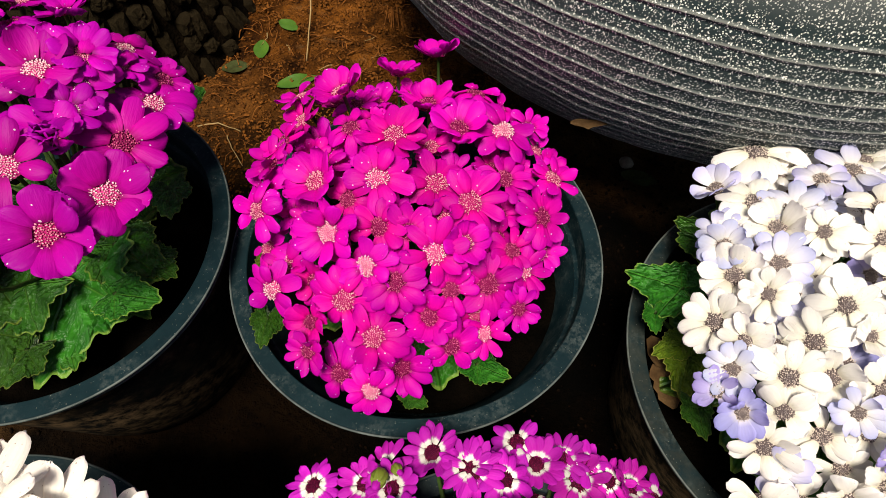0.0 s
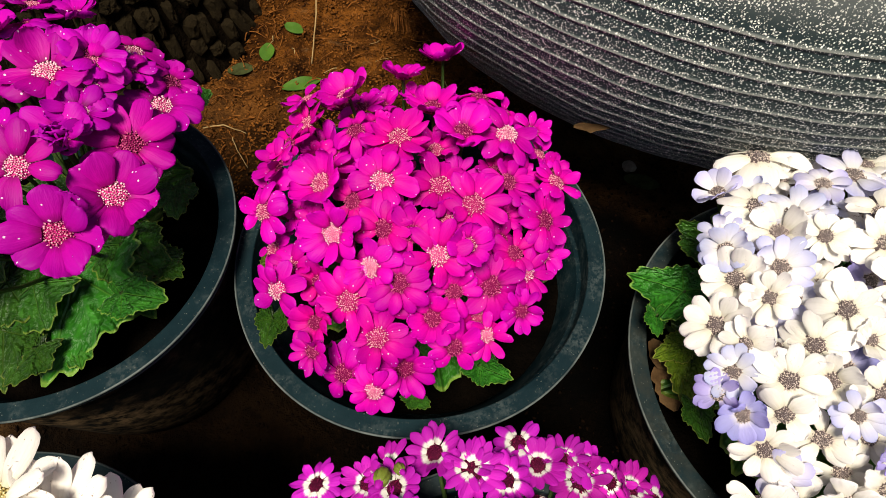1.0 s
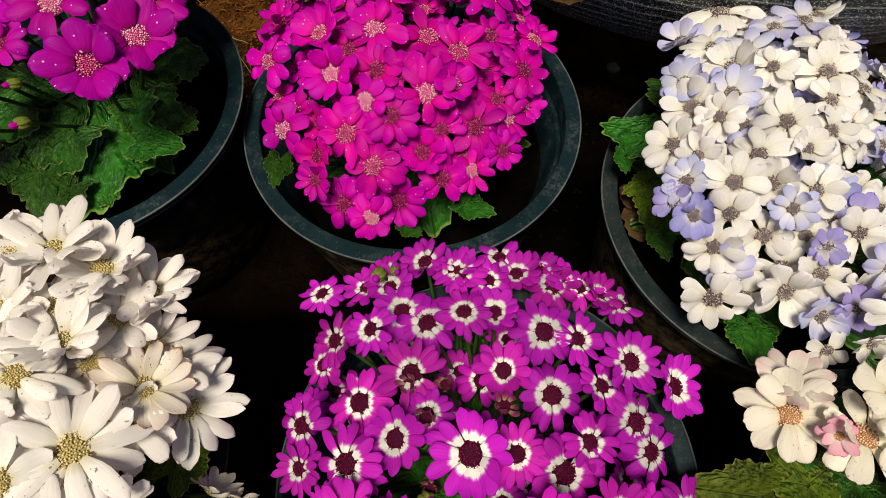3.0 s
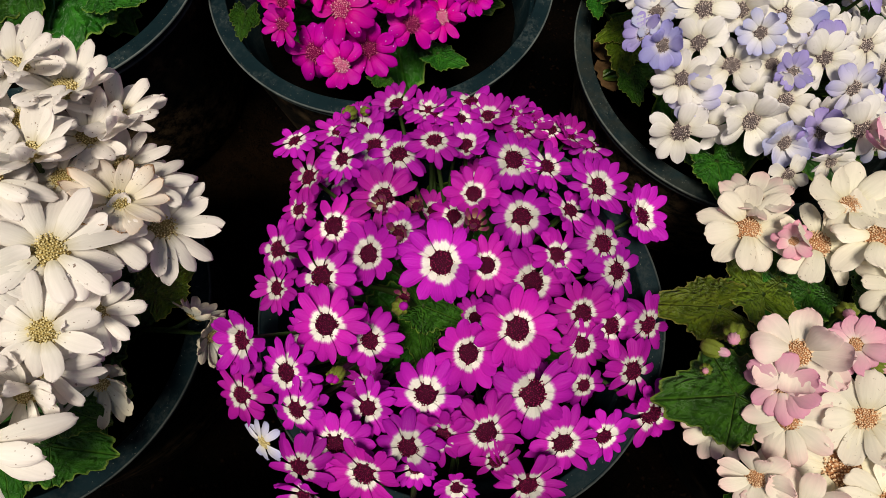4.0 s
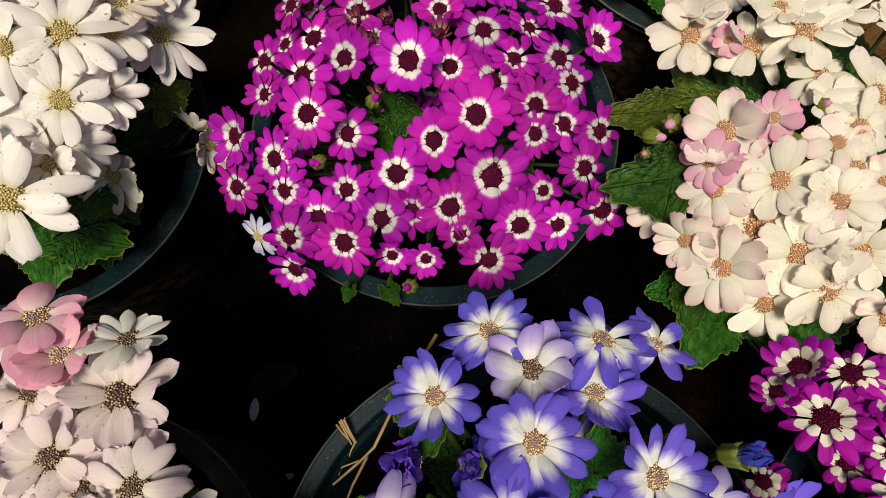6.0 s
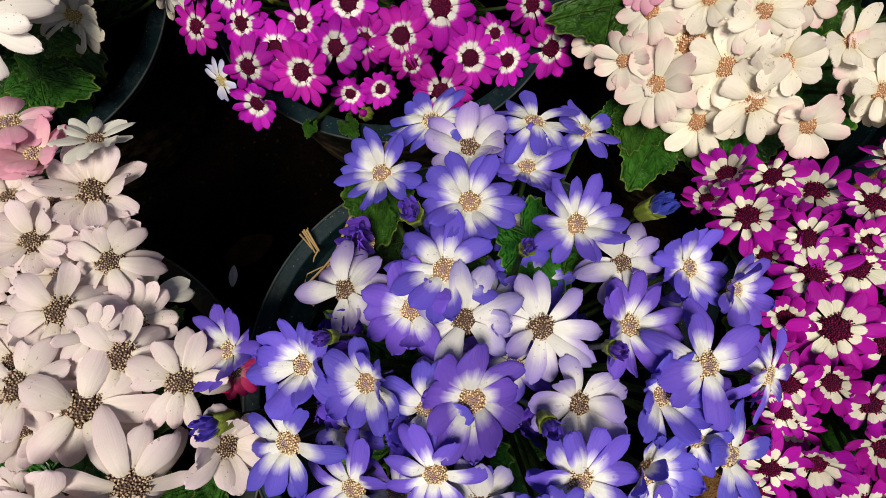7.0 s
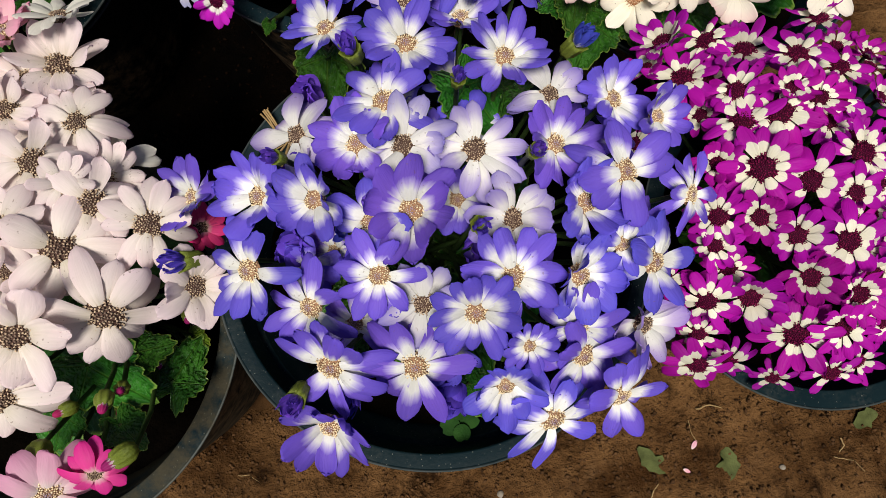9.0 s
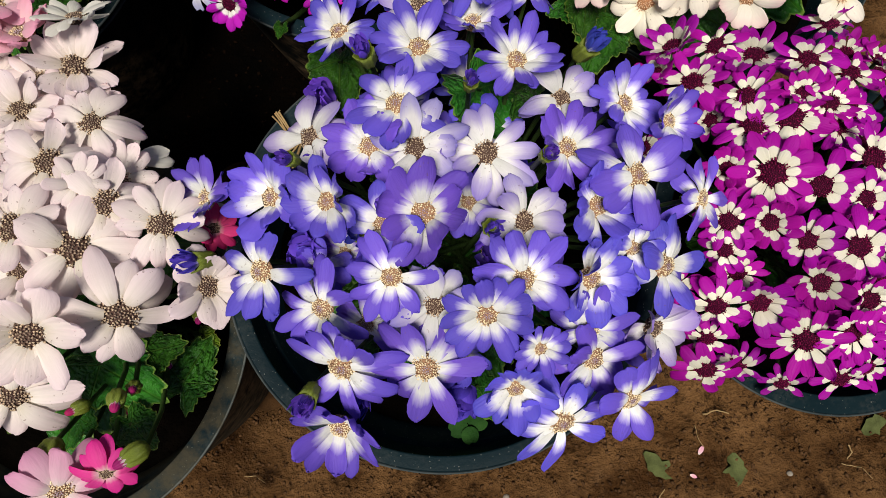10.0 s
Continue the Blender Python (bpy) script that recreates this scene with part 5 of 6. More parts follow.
leaf(n_plant, 0.262, -0.110, 0.235, 0.0264, -40, 14)
leaf(n_plant, 0.226, -0.252, 0.225, 0.0228, -100, 14)
leaf(n_plant, 0.251, -0.153, 0.230, 0.0281, -120, 14)
leaf(n_plant, 0.318, -0.135, 0.238, 0.0235, 0, 14)
leaf(n_plant, 0.231, -0.261, 0.220, 0.0231, -100, 14)
leaf(n_plant, 0.280, -0.270, 0.215, 0.0231, -60, 14)
leaf(n_plant, 0.239, -0.276, 0.215, 0.0298, -120, 14)
leaf(n_plant, 0.275, -0.268, 0.215, 0.0284, -70, 14)
leaf(n_plant, 0.216, -0.250, 0.215, 0.0157, 180, 14)
bloom(n_plant, 0.198, -0.145, 0.260, 0.0065, 'n')
bloom(n_plant, 0.213, -0.137, 0.263, 0.0081, 'n')
bloom(n_plant, 0.288, -0.161, 0.275, 0.0062, 'n')
bloom(n_plant, 0.192, -0.158, 0.258, 0.0044, 'n')
bloom(n_plant, 0.282, -0.127, 0.273, 0.0072, 'n')
bloom(n_plant, 0.293, -0.180, 0.275, 0.0049, 'n')
bloom(n_plant, 0.313, -0.136, 0.278, 0.0055, 'n')
bloom(n_plant, 0.264, -0.188, 0.267, 0.0061, 'n')
fill(n_plant, 0.40, -0.16, 0.10, 18, "ccq", 0.004)
ring_of_leaves(n_plant, 16, 0.05, 0.11, 0.04, 0.07, (0.035, 0.055), "green")

g_plant = Plant("G", 0.085, -0.440, 0.200, 0.37, "cineraria with blue flowers with white centres", 34, 1.30)
bloom(g_plant, 0.035, -0.322, 0.335, 0.0214, 'b')
bloom(g_plant, 0.082, -0.346, 0.348, 0.0236, 'b')
bloom(g_plant, 0.118, -0.325, 0.333, 0.0208, 'b')
bloom(g_plant, 0.137, -0.364, 0.353, 0.0225, 'b')
bloom(g_plant, 0.066, -0.383, 0.356, 0.0245, 'b')
bloom(g_plant, 0.162, -0.385, 0.341, 0.0198, 'p')
bloom(g_plant, 0.200, -0.389, 0.333, 0.0219, 'b')
bloom(g_plant, 0.011, -0.386, 0.331, 0.0220, 'p')
bloom(g_plant, 0.047, -0.401, 0.343, 0.0233, 'b')
bloom(g_plant, 0.074, -0.409, 0.354, 0.0225, 'p')
bloom(g_plant, 0.113, -0.416, 0.351, 0.0236, 'p')
bloom(g_plant, 0.157, -0.419, 0.351, 0.0236, 'b')
bloom(g_plant, -0.056, -0.414, 0.324, 0.0221, 'b')
bloom(g_plant, -0.010, -0.425, 0.345, 0.0238, 'b')
bloom(g_plant, 0.024, -0.436, 0.363, 0.0203, 'b')
bloom(g_plant, 0.052, -0.450, 0.358, 0.0195, 'b')
bloom(g_plant, 0.074, -0.448, 0.361, 0.0253, 'b')
bloom(g_plant, 0.129, -0.456, 0.343, 0.0228, 'p')
bloom(g_plant, 0.168, -0.454, 0.353, 0.0221, 'b')
bloom(g_plant, 0.191, -0.441, 0.358, 0.0237, 'b')
bloom(g_plant, 0.239, -0.451, 0.324, 0.0209, 'b')
bloom(g_plant, -0.023, -0.464, 0.334, 0.0252, 'b')
bloom(g_plant, 0.053, -0.480, 0.362, 0.0205, 'b')
bloom(g_plant, 0.010, -0.489, 0.334, 0.0229, 'b')
bloom(g_plant, 0.074, -0.497, 0.353, 0.0204, 'p')
bloom(g_plant, 0.101, -0.505, 0.358, 0.0220, 'b')
bloom(g_plant, 0.122, -0.489, 0.358, 0.0243, 'b')
bloom(g_plant, 0.161, -0.492, 0.342, 0.0224, 'b')
bloom(g_plant, 0.207, -0.489, 0.332, 0.0232, 'b')
bloom(g_plant, 0.020, -0.523, 0.339, 0.0271, 'b')
bloom(g_plant, 0.065, -0.529, 0.340, 0.0251, 'b')
bloom(g_plant, 0.158, -0.519, 0.334, 0.0205, 'b')
bloom(g_plant, 0.160, -0.536, 0.323, 0.0225, 'b')
bloom(g_plant, 0.202, -0.523, 0.310, 0.0220, 'p')
bloom(g_plant, 0.113, -0.546, 0.329, 0.0204, 'b')
bloom(g_plant, 0.139, -0.570, 0.311, 0.0263, 'b')
bloom(g_plant, 0.179, -0.561, 0.318, 0.0226, 'b')
bloom(g_plant, 0.011, -0.557, 0.316, 0.0253, 'b')
bloom(g_plant, 0.126, -0.526, 0.356, 0.0131, 'b')
bloom(g_plant, 0.052, -0.354, 0.360, 0.0142, 'v')
bloom(g_plant, 0.008, -0.413, 0.369, 0.0095, 'v')
bloom(g_plant, 0.141, -0.429, 0.374, 0.0101, 'v')
bloom(g_plant, 0.181, -0.357, 0.342, 0.0150, 'v')
bloom(g_plant, -0.001, -0.537, 0.335, 0.0139, 'v')
bloom(g_plant, -0.062, -0.452, 0.324, 0.0150, 'v')
bloom(g_plant, 0.225, -0.403, 0.332, 0.0185, 'b')
bloom(g_plant, 0.108, -0.461, 0.365, 0.0073, 'n')
bloom(g_plant, 0.187, -0.478, 0.344, 0.0156, 'b')
bloom(g_plant, 0.066, -0.289, 0.326, 0.0224, 'b')
bloom(g_plant, 0.086, -0.311, 0.336, 0.0232, 'p')
bloom(g_plant, 0.125, -0.298, 0.333, 0.0220, 'b')
bloom(g_plant, 0.158, -0.300, 0.319, 0.0176, 'b')
bloom(g_plant, 0.109, -0.375, 0.353, 0.0067, 'n')
leaf(g_plant, 0.029, -0.322, 0.300, 0.0278, -100, 14)
leaf(g_plant, 0.117, -0.363, 0.320, 0.0278, -60, 14)
leaf(g_plant, 0.141, -0.367, 0.315, 0.0216, 40, 14)
leaf(g_plant, 0.004, -0.448, 0.290, 0.0221, -120, 14)
leaf(g_plant, 0.094, -0.548, 0.275, 0.0181, -70, 14)
leaf(g_plant, 0.023, -0.521, 0.290, 0.0156, -90, 14)
leaf(g_plant, 0.094, -0.388, 0.315, 0.0194, 120, 14)
leaf(g_plant, 0.033, -0.345, 0.250, 0.036, 215, 6, 5, pick=0)
leaf(g_plant, 0.053, -0.367, 0.245, 0.030, 260, 8, -5, pick=3)
fill(g_plant, 0.095, -0.445, 0.125, 30, "bbbv", 0.034, 0.48, size=0.9)
ring_of_leaves(g_plant, 9, 0.02, 0.06, 0.005, 0.03, (0.04, 0.055))

m_plant = Plant("M", 0.385, -0.452, 0.135, 0.28, "cineraria with cream-ringed magenta flowers and wine eyes", 38, 1.24)
bloom(m_plant, 0.279, -0.313, 0.246, 0.0218, 'c')
bloom(m_plant, 0.310, -0.319, 0.250, 0.0207, 'c')
bloom(m_plant, 0.332, -0.334, 0.258, 0.0244, 'c')
bloom(m_plant, 0.360, -0.349, 0.273, 0.0222, 'c')
bloom(m_plant, 0.286, -0.347, 0.251, 0.0247, 'c')
bloom(m_plant, 0.397, -0.358, 0.261, 0.0207, 'c')
bloom(m_plant, 0.315, -0.368, 0.266, 0.0204, 'c')
bloom(m_plant, 0.337, -0.391, 0.275, 0.0257, 'c')
bloom(m_plant, 0.314, -0.392, 0.268, 0.0241, 'c')
bloom(m_plant, 0.363, -0.386, 0.280, 0.0176, 'c')
bloom(m_plant, 0.316, -0.429, 0.275, 0.0264, 'c')
bloom(m_plant, 0.349, -0.441, 0.272, 0.0214, 'c')
bloom(m_plant, 0.393, -0.426, 0.268, 0.0230, 'c')
bloom(m_plant, 0.377, -0.454, 0.272, 0.0175, 'c')
bloom(m_plant, 0.308, -0.463, 0.272, 0.0185, 'c')
bloom(m_plant, 0.331, -0.478, 0.271, 0.0192, 'c')
bloom(m_plant, 0.363, -0.487, 0.274, 0.0221, 'c')
bloom(m_plant, 0.340, -0.507, 0.261, 0.0214, 'c')
bloom(m_plant, 0.267, -0.514, 0.258, 0.0203, 'c')
bloom(m_plant, 0.301, -0.515, 0.250, 0.0219, 'c')
bloom(m_plant, 0.331, -0.545, 0.246, 0.0259, 'c')
bloom(m_plant, 0.358, -0.544, 0.254, 0.0215, 'c')
bloom(m_plant, 0.369, -0.523, 0.263, 0.0200, 'c')
bloom(m_plant, 0.274, -0.460, 0.283, 0.0181, 'c')
bloom(m_plant, 0.269, -0.560, 0.216, 0.0212, 'c')
bloom(m_plant, 0.367, -0.578, 0.217, 0.0190, 'c')
bloom(m_plant, 0.348, -0.375, 0.278, 0.0150, 'c')
bloom(m_plant, 0.394, -0.315, 0.256, 0.0192, 'c')
bloom(m_plant, 0.266, -0.329, 0.236, 0.0177, 'c')
bloom(m_plant, 0.272, -0.478, 0.275, 0.0160, 'c')
bloom(m_plant, 0.291, -0.420, 0.265, 0.0168, 'c')
bloom(m_plant, 0.331, -0.578, 0.202, 0.0153, 'c')

fill(m_plant, 0.395, -0.45, 0.135, 50, "c", 0.010, keep=lambda x, y: x > 0.385)
fill(m_plant, 0.34, -0.45, 0.12, 10, "c", 0.022)
ring_of_leaves(m_plant, 9, 0.03, 0.07, 0.0, 0.03, (0.04, 0.055))

p_plant = Plant("P", -0.215, -0.430, 0.165, 0.34, "cineraria with shell pink flowers and dark brown eyes", 34, 1.26)
bloom(p_plant, -0.140, -0.313, 0.317, 0.0261, 'k')
bloom(p_plant, -0.169, -0.343, 0.325, 0.0209, 'k')
bloom(p_plant, -0.141, -0.387, 0.342, 0.0235, 'k')
bloom(p_plant, -0.122, -0.359, 0.329, 0.0206, 'k')
bloom(p_plant, -0.124, -0.401, 0.340, 0.0147, 'k')
bloom(p_plant, -0.113, -0.413, 0.334, 0.0248, 'k')
bloom(p_plant, -0.130, -0.438, 0.336, 0.0275, 'k')
bloom(p_plant, -0.081, -0.428, 0.330, 0.0232, 'k')
bloom(p_plant, -0.157, -0.425, 0.346, 0.0236, 'k')
bloom(p_plant, -0.107, -0.478, 0.333, 0.0282, 'k')
bloom(p_plant, -0.064, -0.466, 0.313, 0.0223, 'k')
bloom(p_plant, -0.148, -0.485, 0.347, 0.0274, 'k')
bloom(p_plant, -0.176, -0.517, 0.321, 0.0244, 'k')
bloom(p_plant, -0.158, -0.574, 0.309, 0.0229, 'r')
bloom(p_plant, -0.129, -0.567, 0.310, 0.0147, 'h')
bloom(p_plant, -0.111, -0.379, 0.307, 0.0217, 'g')
bloom(p_plant, -0.188, -0.270, 0.324, 0.0223, 'r')
bloom(p_plant, -0.135, -0.284, 0.324, 0.0190, 'g')
bloom(p_plant, -0.170, -0.291, 0.324, 0.0223, 'r')
bloom(p_plant, -0.163, -0.553, 0.308, 0.0083, 'n')
bloom(p_plant, -0.115, -0.526, 0.321, 0.0058, 'n')
bloom(p_plant, -0.112, -0.521, 0.308, 0.0051, 'n')
bloom(p_plant, -0.149, -0.529, 0.301, 0.0051, 'n')
bloom(p_plant, -0.111, -0.559, 0.311, 0.0072, 'n')
leaf(p_plant, -0.152, -0.504, 0.275, 0.0341, -40, 14)
leaf(p_plant, -0.114, -0.522, 0.240, 0.0266, 60, 14)
leaf(p_plant, -0.135, -0.545, 0.270, 0.0162, -60, 14)
leaf(p_plant, -0.175, -0.533, 0.265, 0.0205, -120, 14)
leaf(p_plant, -0.126, -0.499, 0.265, 0.0189, 10, 14)
leaf(p_plant, -0.105, -0.490, 0.212, 0.030, -30, 5, -10, tone="olive")
bloom(p_plant, -0.098, -0.475, 0.245, 0.0055, 'n')
bloom(p_plant, -0.124, -0.505, 0.235, 0.0050, 'n')
bloom(p_plant, -0.105, -0.520, 0.228, 0.0058, 'n')
bloom(p_plant, -0.150, -0.535, 0.240, 0.0062, 'n')
bloom(p_plant, -0.065, -0.426, 0.295, 0.014, 'h', 50, 20)
fill(p_plant, -0.24, -0.40, 0.13, 48, "k", 0.010, 0.46)
ring_of_leaves(p_plant, 12, 0.03, 0.08, 0.03, 0.08, (0.04, 0.055))


# ---- litter on the ground ----
def blade(name, x, y, size, ratio, turn, mat, label, cat, group="", lift=0.004, curl=0.25, seed=0, torn=0.0):
    """One fallen leaf or petal: a pointed, creased and curled blade lying on the soil."""
    v, f, uv = [], [], []
    rows, cols = 9, 5
    for j in range(rows):
        t = j / (rows - 1)
        w = ratio * (math.sin(math.pi * min(1, t * 0.92 + 0.05)) ** 0.75) * 0.5
        for i in range(cols):
            u = i / (cols - 1) * 2 - 1
            z = curl * (abs(u) * w * 0.7 + 0.35 * (t - 0.5) ** 2) + 0.03 * noise.noise((t * 3 + seed, u * 2, seed * 1.7))
            rag = 1 + torn * noise.noise((t * 5 + seed * 3.1, u * 1.5, seed))
            v.append((t - 0.5, u * w * rag, z))
            uv.append((i / (cols - 1), t))
    for j in range(rows - 1):
        for i in range(cols - 1):
            q = j * cols + i
            f.append((q, q + cols, q + cols + 1, q + 1))
    low = min(q[2] for q in v)
    v = [(a * size, b * size, (c - low) * size) for a, b, c in v]
    m = len(v)
    v += [(a, b, c + 0.0006) for a, b, c in v]
    f += [tuple(m + q for q in reversed(g)) for g in f]
    ob = new(name, mesh_from(name, v, f, mat, uv * 2))
    ob.matrix_world = pose(x, y, hill(x, y) + lift - 0.002, 0, 0, turn)
    return tagged(ob, label, cat, group)


def twig(name, pts, rad, mat, label, cat, group="", rise=0.003):
    way = [Vector((x, y, hill(x, y) + rise + (z if z else 0))) for x, y, z in pts]
    path = []
    for a, b in zip(way, way[1:]):
        for i in range(4):
            t = i / 4
            path.append(a.lerp(b, t) + Vector((noise.noise(a * 40 + b * 7 + Vector((i, 0, 0))), noise.noise(b * 40 + Vector((0, i, 0))), 0)) * 0.0015)
    path.append(way[-1])
    v, f = tube(path, rad, 5, 0.6)
    return tagged(new(name, mesh_from(name, v, f, mat)), label, cat, group)


blade("fallen_leaf", -0.289, 0.712, 0.040, 0.62, 95, fresh_leaf, "fresh green leaf lying on red soil", "leaf", "fallen green leaves", seed=1)
blade("fallen_leaf", -0.251, 0.762, 0.038, 0.60, -35, fresh_leaf, "fresh green leaf lying on red soil", "leaf", "fallen green leaves", seed=2)
blade("fallen_leaf", -0.326, 0.677, 0.042, 0.62, 10, grey_leaf, "dark green leaf lying beside the trunk", "leaf", "fallen green leaves", seed=3)
blade("fallen_leaf", -0.225, 0.645, 0.062, 0.44, 18, fresh_leaf, "long green leaf lying near the pink cineraria", "leaf", "fallen green leaves", seed=4)
blade("fallen_leaf", 0.275, 0.461, 0.050, 0.50, -15, grey_leaf, "dull green leaf in the shade of the planter", "leaf", "fallen green leaves", seed=5)
blade("fallen_leaf", 0.291, -0.675, 0.040, 0.50, -50, dull_leaf, "torn grey-green leaf trodden into brown soil", "leaf", "fallen green leaves", seed=6, torn=0.9)
blade("fallen_leaf", 0.372, -0.690, 0.036, 0.60, 80, dull_leaf, "torn grey-green leaf trodden into brown soil", "leaf", "fallen green leaves", seed=7, torn=0.9)
blade("fallen_leaf", 0.532, -0.662, 0.030, 0.60, 20, dull_leaf, "small pale green leaf on brown soil", "leaf", "fallen green leaves", seed=8, torn=0.9)
blade("dry_leaf", -0.152, -0.290, 0.060, 0.55, 25, dry_leaf, "curled dry brown leaf on dark soil", "leaf", "dry leaves", seed=9)
# leaf blade standing in for a smooth brown slab of soil
blade("dry_leaf", -0.128, -0.552, 0.050, 0.55, 5, dry_leaf, "flat brown piece lying beside the blue cineraria pot", "leaf", "dry leaves", curl=0.08, seed=10)
blade("fallen_petal", -0.168, -0.320, 0.024, 0.42, 85, PETALS["Dw"], "single white petal on dark soil", "petal", "fallen petals", lift=0.012, seed=11)
blade("fallen_petal", -0.132, -0.390, 0.014, 0.5, 20, PETALS["Dw"], "single white petal on dark soil", "petal", "fallen petals", lift=0.012, seed=12)
blade("fallen_petal", 0.338, -0.664, 0.011, 0.45, 50, PETALS["Nr"], "small pink petal on brown soil", "petal", "fallen petals", seed=13)
blade("fallen_petal", 0.325, -0.690, 0.008, 0.5, -30, PETALS["Nr"], "small pink petal on brown soil", "petal", "fallen petals", seed=14)
dl = blade("dry_leaf", 0, 0, 0.034, 0.28, 0, withered, "small dry leaf stuck on the ribbed planter", "leaf", "dry leaves", seed=16, torn=0.8)
dl.matrix_world = Matrix.Translation((0.140, 0.362, 0.232)) @ pose(0, 0, 0, 75, -8, -12)
twig("straw", [(-0.217, 0.850, 0.03), (-0.214, 0.76, 0.012), (-0.212, 0.680, 0.002)], 0.0016, straw, "long pale straw lying on red soil", "straw", "straws")
twig("straw", [(-0.36, 0.555, 0), (-0.33, 0.56, 0.004), (-0.295, 0.545, 0)], 0.0013, straw, "thin curved root on the soil", "straw", "straws")
twig("straw", [(-0.315, 0.54, 0), (-0.30, 0.51, 0.003), (-0.28, 0.48, 0)], 0.0010, straw, "thin curved root on the soil", "straw", "straws")
for i in range(26):
    rr = random.Random(900 + i)
    x, y = (rr.uniform(-0.32, 0.02), rr.uniform(0.55, 0.98)) if i < 16 else (rr.uniform(-0.2, 0.6), rr.uniform(-0.78, -0.62))
    a, ln = rr.uniform(0, 6.28), rr.uniform(0.012, 0.035)
    twig("straw", [(x, y, 0), (x + ln * 0.5 * math.cos(a + 0.3), y + ln * 0.5 * math.sin(a + 0.3), 0.003), (x + ln * math.cos(a), y + ln * math.sin(a), 0)], rr.uniform(0.0005, 0.0011), straw, "short dry straw on the soil", "straw", "straws")


def rock(x, y, r, seed, label):
    me = bmesh.new()
    bmesh.ops.create_icosphere(me, subdivisions=2, radius=r)
    for q in me.verts:
        q.co *= 1 + 0.25 * noise.noise(q.co / r * 0.9 + Vector((seed, 0, 0)))
        q.co.z *= 0.7
    d = bpy.data.meshes.new("pebble")
    me.to_mesh(d)
    me.free()
    d.materials.append(pebble_mat)
    d.polygons.foreach_set("use_smooth", [True] * len(d.polygons))
    ob = tagged(new("pebble", d), label, "pebble", "pebbles")
    ob.location = (x, y, hill(x, y) + r * 0.45)


rock(0.264, 0.492, 0.010, 3, "pale pebble in the shade of the planter")
rock(0.120, -0.690, 0.004, 5, "small pale pebble on brown soil")
rock(0.430, -0.700, 0.0032, 8, "small pale pebble on brown soil")


def crumbs(name, mat, count, spread, size, label, seed, flat=0.6, long=2.2, smooth=False):
    """Loose crumbs or chips strewn over one stretch of soil, as one body."""
    rng = random.Random(seed)
    v, f = [], []
    for _ in range(count):
        x, y = spread(rng)
        r = size * rng.uniform(0.35, 1.0) ** 1.5
        c = Vector((x, y, hill(x, y) + r * 0.25))
        turn = Euler((rng.uniform(-0.4, 0.4), rng.uniform(-0.4, 0.4), rng.uniform(0, 6.28))).to_matrix()
        sx, sy, sz = r * rng.uniform(0.8, long), r * rng.uniform(0.6, 1.0), r * flat
        k = len(v)
        for p in ((1, 0, 0), (-1, 0, 0), (0, 1, 0), (0, -1, 0), (0, 0, 1), (0, 0, -1)):
            v.append(c + turn @ Vector((p[0] * sx * rng.uniform(0.6, 1.2), p[1] * sy * rng.uniform(0.6, 1.2), p[2] * sz * rng.uniform(0.6, 1.2))))
        for a, b in ((0, 2), (2, 1), (1, 3), (3, 0)):
            f.append((k + a, k + b, k + 4))
            f.append((k + b, k + a, k + 5))
    tagged(new(name, mesh_from(name, v, f, mat, smooth=smooth)), label, "soil crumbs", kind="stuff")


crumb_mat = plain("crumb", (0.022, 0.010, 0.004), (0.19, 0.095, 0.040), 28, 0.9, gloss=0.1)
crumbs("soil_crumbs", crumb_mat, 11000, lambda g: (g.uniform(-0.75, 0.85), g.uniform(-0.85, -0.50)), 0.0036, "loose brown crumbs of soil", 21, 0.7, 1.3, True)
crumbs("bark_chips", chip, 14000, lambda g: (g.uniform(-0.5, 0.15), g.uniform(0.42, 1.1)), 0.0042, "orange bark chips and soil crumbs", 22, 0.65, 1.7, True)
# crumb colour carries the same painted shade as the soil between the pots
shaded_crumb_mat = plain("shaded_crumb", (0.002, 0.001, 0.0006), (0.016, 0.007, 0.003), 60, 0.9, gloss=0.05)
crumbs("damp_crumbs", shaded_crumb_mat, 7000, lambda g: (g.uniform(-0.6, 0.6), g.uniform(-0.5, 0.5)), 0.004, "shade-darkened crumbs of soil between the pots", 23, 0.7, 1.3, True)


# ---- small things at the blue cineraria ----
def rim_straw(pts, rad, label):
    v, f = tube([Vector(p) for p in pts], rad, 5, 0.7)
    tagged(new("straw", mesh_from("straw", v, f, straw)), label, "straw", "straws")


rim_straw([(0.036, -0.284, 0.285), (0.004, -0.330, 0.262), (-0.008, -0.350, 0.252), (-0.018, -0.359, 0.246), (-0.037, -0.373, 0.238)], 0.0013, "long dry stem lying across the pot")
rim_straw([(-0.013, -0.356, 0.248), (-0.024, -0.374, 0.240), (-0.029, -0.384, 0.234)], 0.0011, "forked dry stem lying across the pot")
rim_straw([(-0.018, -0.358, 0.247), (-0.030, -0.362, 0.244), (-0.033, -0.367, 0.240)], 0.0006, "forked dry stem lying across the pot")
rim_straw([(-0.030, -0.333, 0.254), (-0.026, -0.340, 0.254), (-0.023, -0.348, 0.248)], 0.0008, "tuft of dry straw caught on the pot rim")
rim_straw([(-0.029, -0.332, 0.254), (-0.025, -0.339, 0.254), (-0.021, -0.347, 0.248)], 0.0008, "tuft of dry straw caught on the pot rim")
rim_straw([(-0.027, -0.332, 0.254), (-0.023, -0.340, 0.254), (-0.020, -0.347, 0.248)], 0.0008, "tuft of dry straw caught on the pot rim")
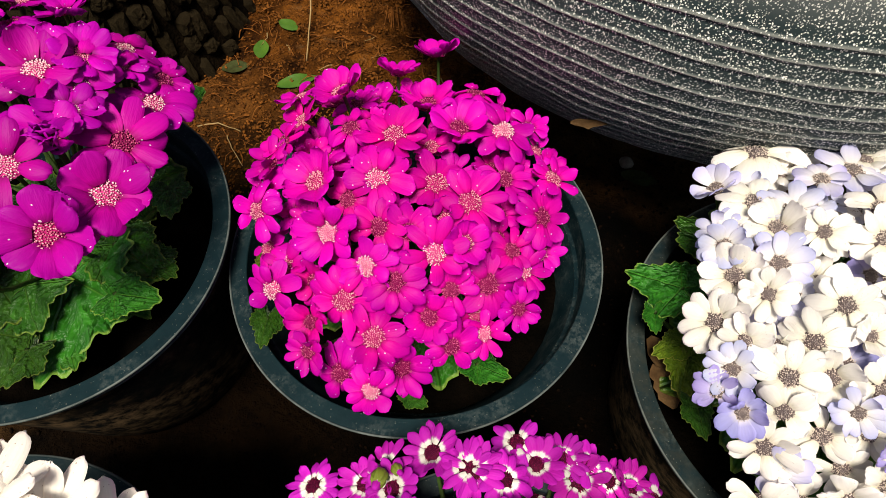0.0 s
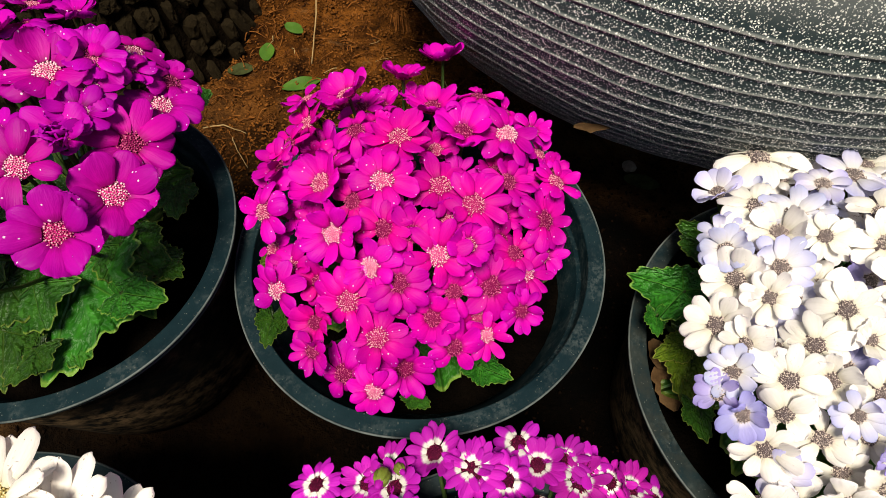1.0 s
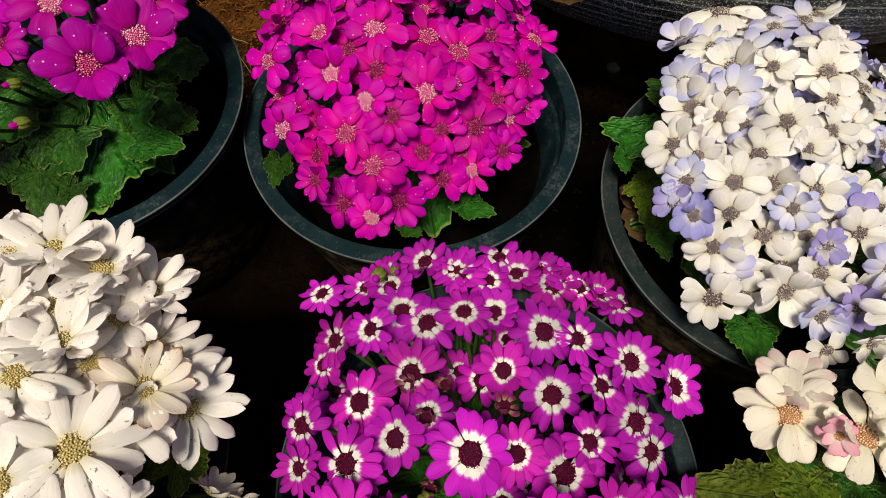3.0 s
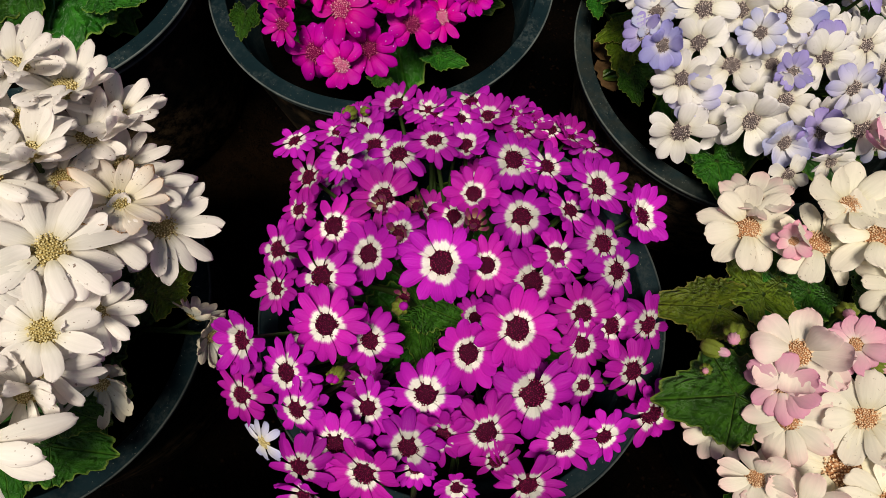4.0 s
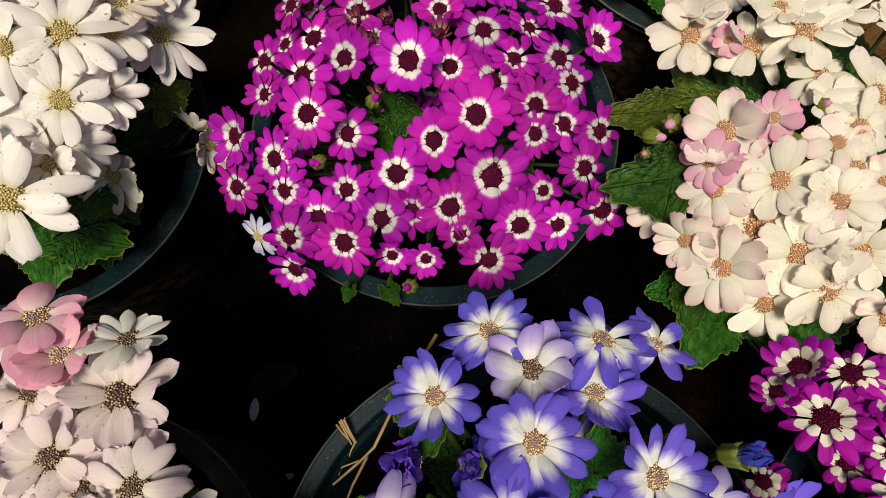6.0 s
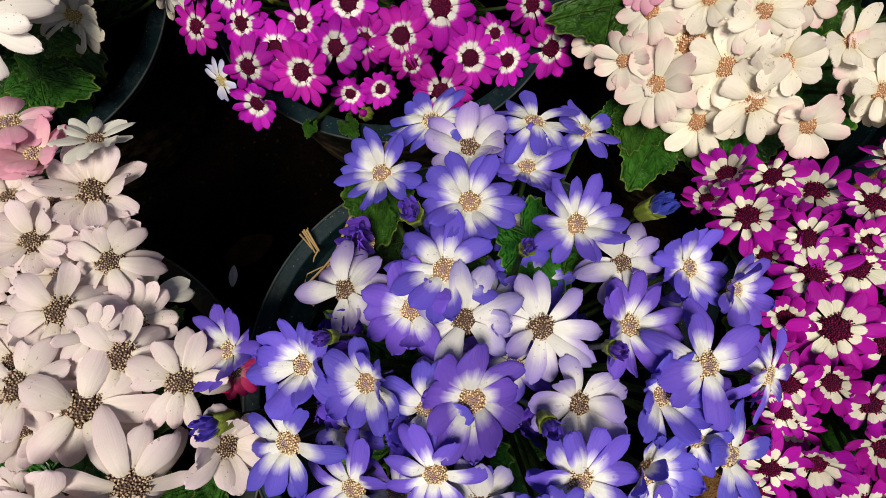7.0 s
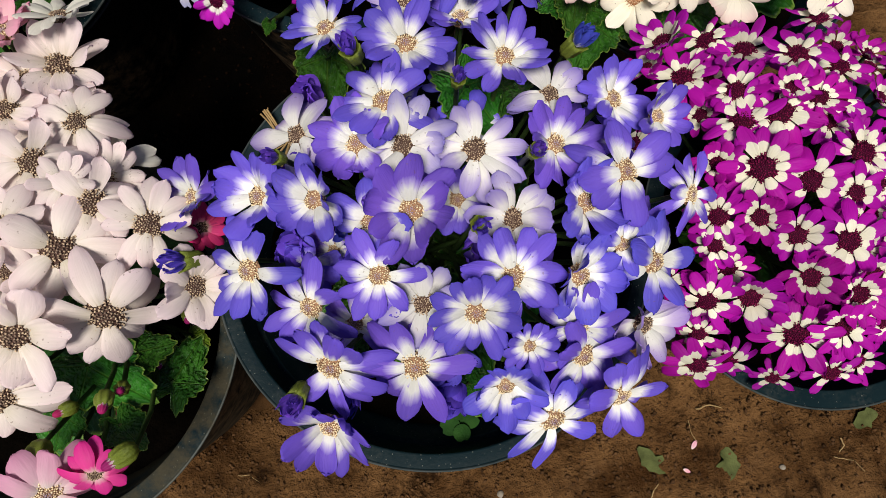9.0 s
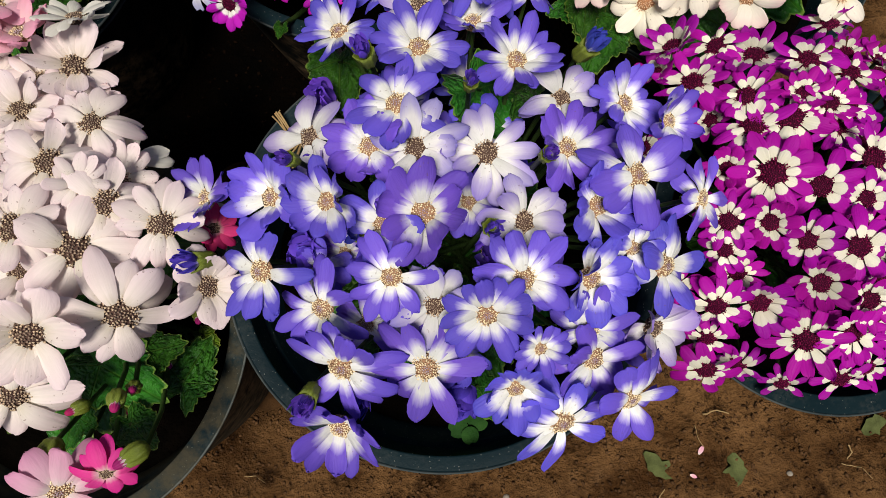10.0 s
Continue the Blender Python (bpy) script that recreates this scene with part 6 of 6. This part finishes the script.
rim_straw([(-0.032, -0.335, 0.254), (-0.028, -0.340, 0.254), (-0.025, -0.345, 0.248)], 0.0008, "tuft of dry straw caught on the pot rim")
rim_straw([(-0.026, -0.331, 0.254), (-0.027, -0.333, 0.254), (-0.029, -0.335, 0.248)], 0.0008, "tuft of dry straw caught on the pot rim")
rim_straw([(-0.020, -0.346, 0.250), (-0.023, -0.352, 0.252), (-0.024, -0.355, 0.251)], 0.0006, "tuft of dry straw caught on the pot rim")


def clover(x, y, z):
    """A weed sprig: three and a half round leaflets on thin stalks."""
    base = tagged(new("clover_sprig"), "small dark green clover growing in the pot", "weed")
    base.location = (x, y, z - 0.025)
    for i, (dx, dy, r) in enumerate(((0.008, 0.001, 0.0075), (-0.007, -0.002, 0.0075), (0.001, 0.008, 0.007), (0.001, -0.008, 0.0065))):
        n = 16
        v = [(0, 0, 0)] + [(r * math.cos(6.283 * j / n) * (1 - 0.25 * (j == 0)), r * math.sin(6.283 * j / n), 0.12 * r * math.cos(2 * 6.283 * j / n)) for j in range(n)]
        f = [(0, 1 + j, 1 + (j + 1) % n) for j in range(n)]
        lf = part("leaflet", mesh_from("leaflet", v, f, clover_green, [(q[0] / r * 0.5, q[1] / r * 0.5) for q in v]), base, pose(dx, dy, 0.025 + 0.001 * i, 8 * dy * 100, -8 * dx * 100, math.degrees(math.atan2(dy, dx))))
        sv, sf = tube([Vector((dx, dy, 0.024)), Vector((dx * 0.6, dy * 0.6, 0.012)), Vector((0, 0, -0.006))], 0.0006, 4)
        part("stalk", mesh_from("stalk", sv, sf, stem_green), base)


clover(0.085, -0.577, 0.222)


# ---- fibres in the mulch behind the pots ----
def fibres(count):
    """Loose coconut fibres lying over the orange mulch, as one body."""
    rng = random.Random(61)
    v, f = [], []
    for _ in range(count):
        x, y = rng.uniform(-0.42, 0.12), rng.uniform(0.46, 1.08)
        a, ln, bend = rng.uniform(0, 6.28), rng.uniform(0.008, 0.038), rng.uniform(-1.4, 1.4)
        pts = []
        for i in range(5):
            t = i / 4
            pts.append(Vector((x, y, hill(x, y) + 0.003 + 0.004 * math.sin(3.1 * t))))
            x += ln / 4 * math.cos(a + bend * t)
            y += ln / 4 * math.sin(a + bend * t)
        tv, tf = tube(pts, rng.uniform(0.0004, 0.0013), 4, 0.5)
        k = len(v)
        v += tv
        f += [tuple(k + q for q in g) for g in tf]
    tagged(new("coir_fibres", mesh_from("coir_fibres", v, f, coir)), "loose orange coconut fibres on the mulch", "mulch", kind="stuff")


fibres(700)


def husk(x, y, turn, size, label):
    """A torn piece of husk: a tapering bundle of coarse fibres."""
    rng = random.Random(int(size * 9999))
    ob = tagged(new("husk_piece"), label, "husk")
    ob.matrix_world = pose(x, y, hill(x, y) - 0.003, 0, 0, turn)
    for i in range(44):
        u = rng.uniform(-1, 1)
        h = abs(rng.gauss(0, 0.35))
        pts = [Vector((u * (0.32 + 0.22 * t) * size + rng.uniform(-0.01, 0.01) * size, (t - 0.5) * size * rng.uniform(0.9, 1.1), (0.06 + 0.22 * h * (1 - 0.5 * t)) * size)) for t in (0, 0.35, 0.7, 1)]
        tv, tf = tube(pts, size * rng.uniform(0.022, 0.045), 4, 0.5)
        part("fibre", mesh_from("fibre", tv, tf, coir), ob)


husk(-0.084, 0.785, 180, 0.050, "torn orange coconut husk piece lying on mulch")


# ---- withered leaves in the muddy pot ----
for i, (wx, wy, wz, ws, wt) in enumerate(((0.192, 0.146, 0.182, 0.045, -60), (0.187, 0.123, 0.18, 0.04, -80), (0.201, 0.14, 0.178, 0.034, -30))):
    wl = blade("dry_leaf", 0, 0, ws, 0.5, 0, withered, "withered brown leaf curled inside the muddy pot", "leaf", "dry leaves", curl=0.5, seed=31 + i, torn=0.5)
    wl.matrix_world = pose(wx, wy, wz, 12, -8, wt)
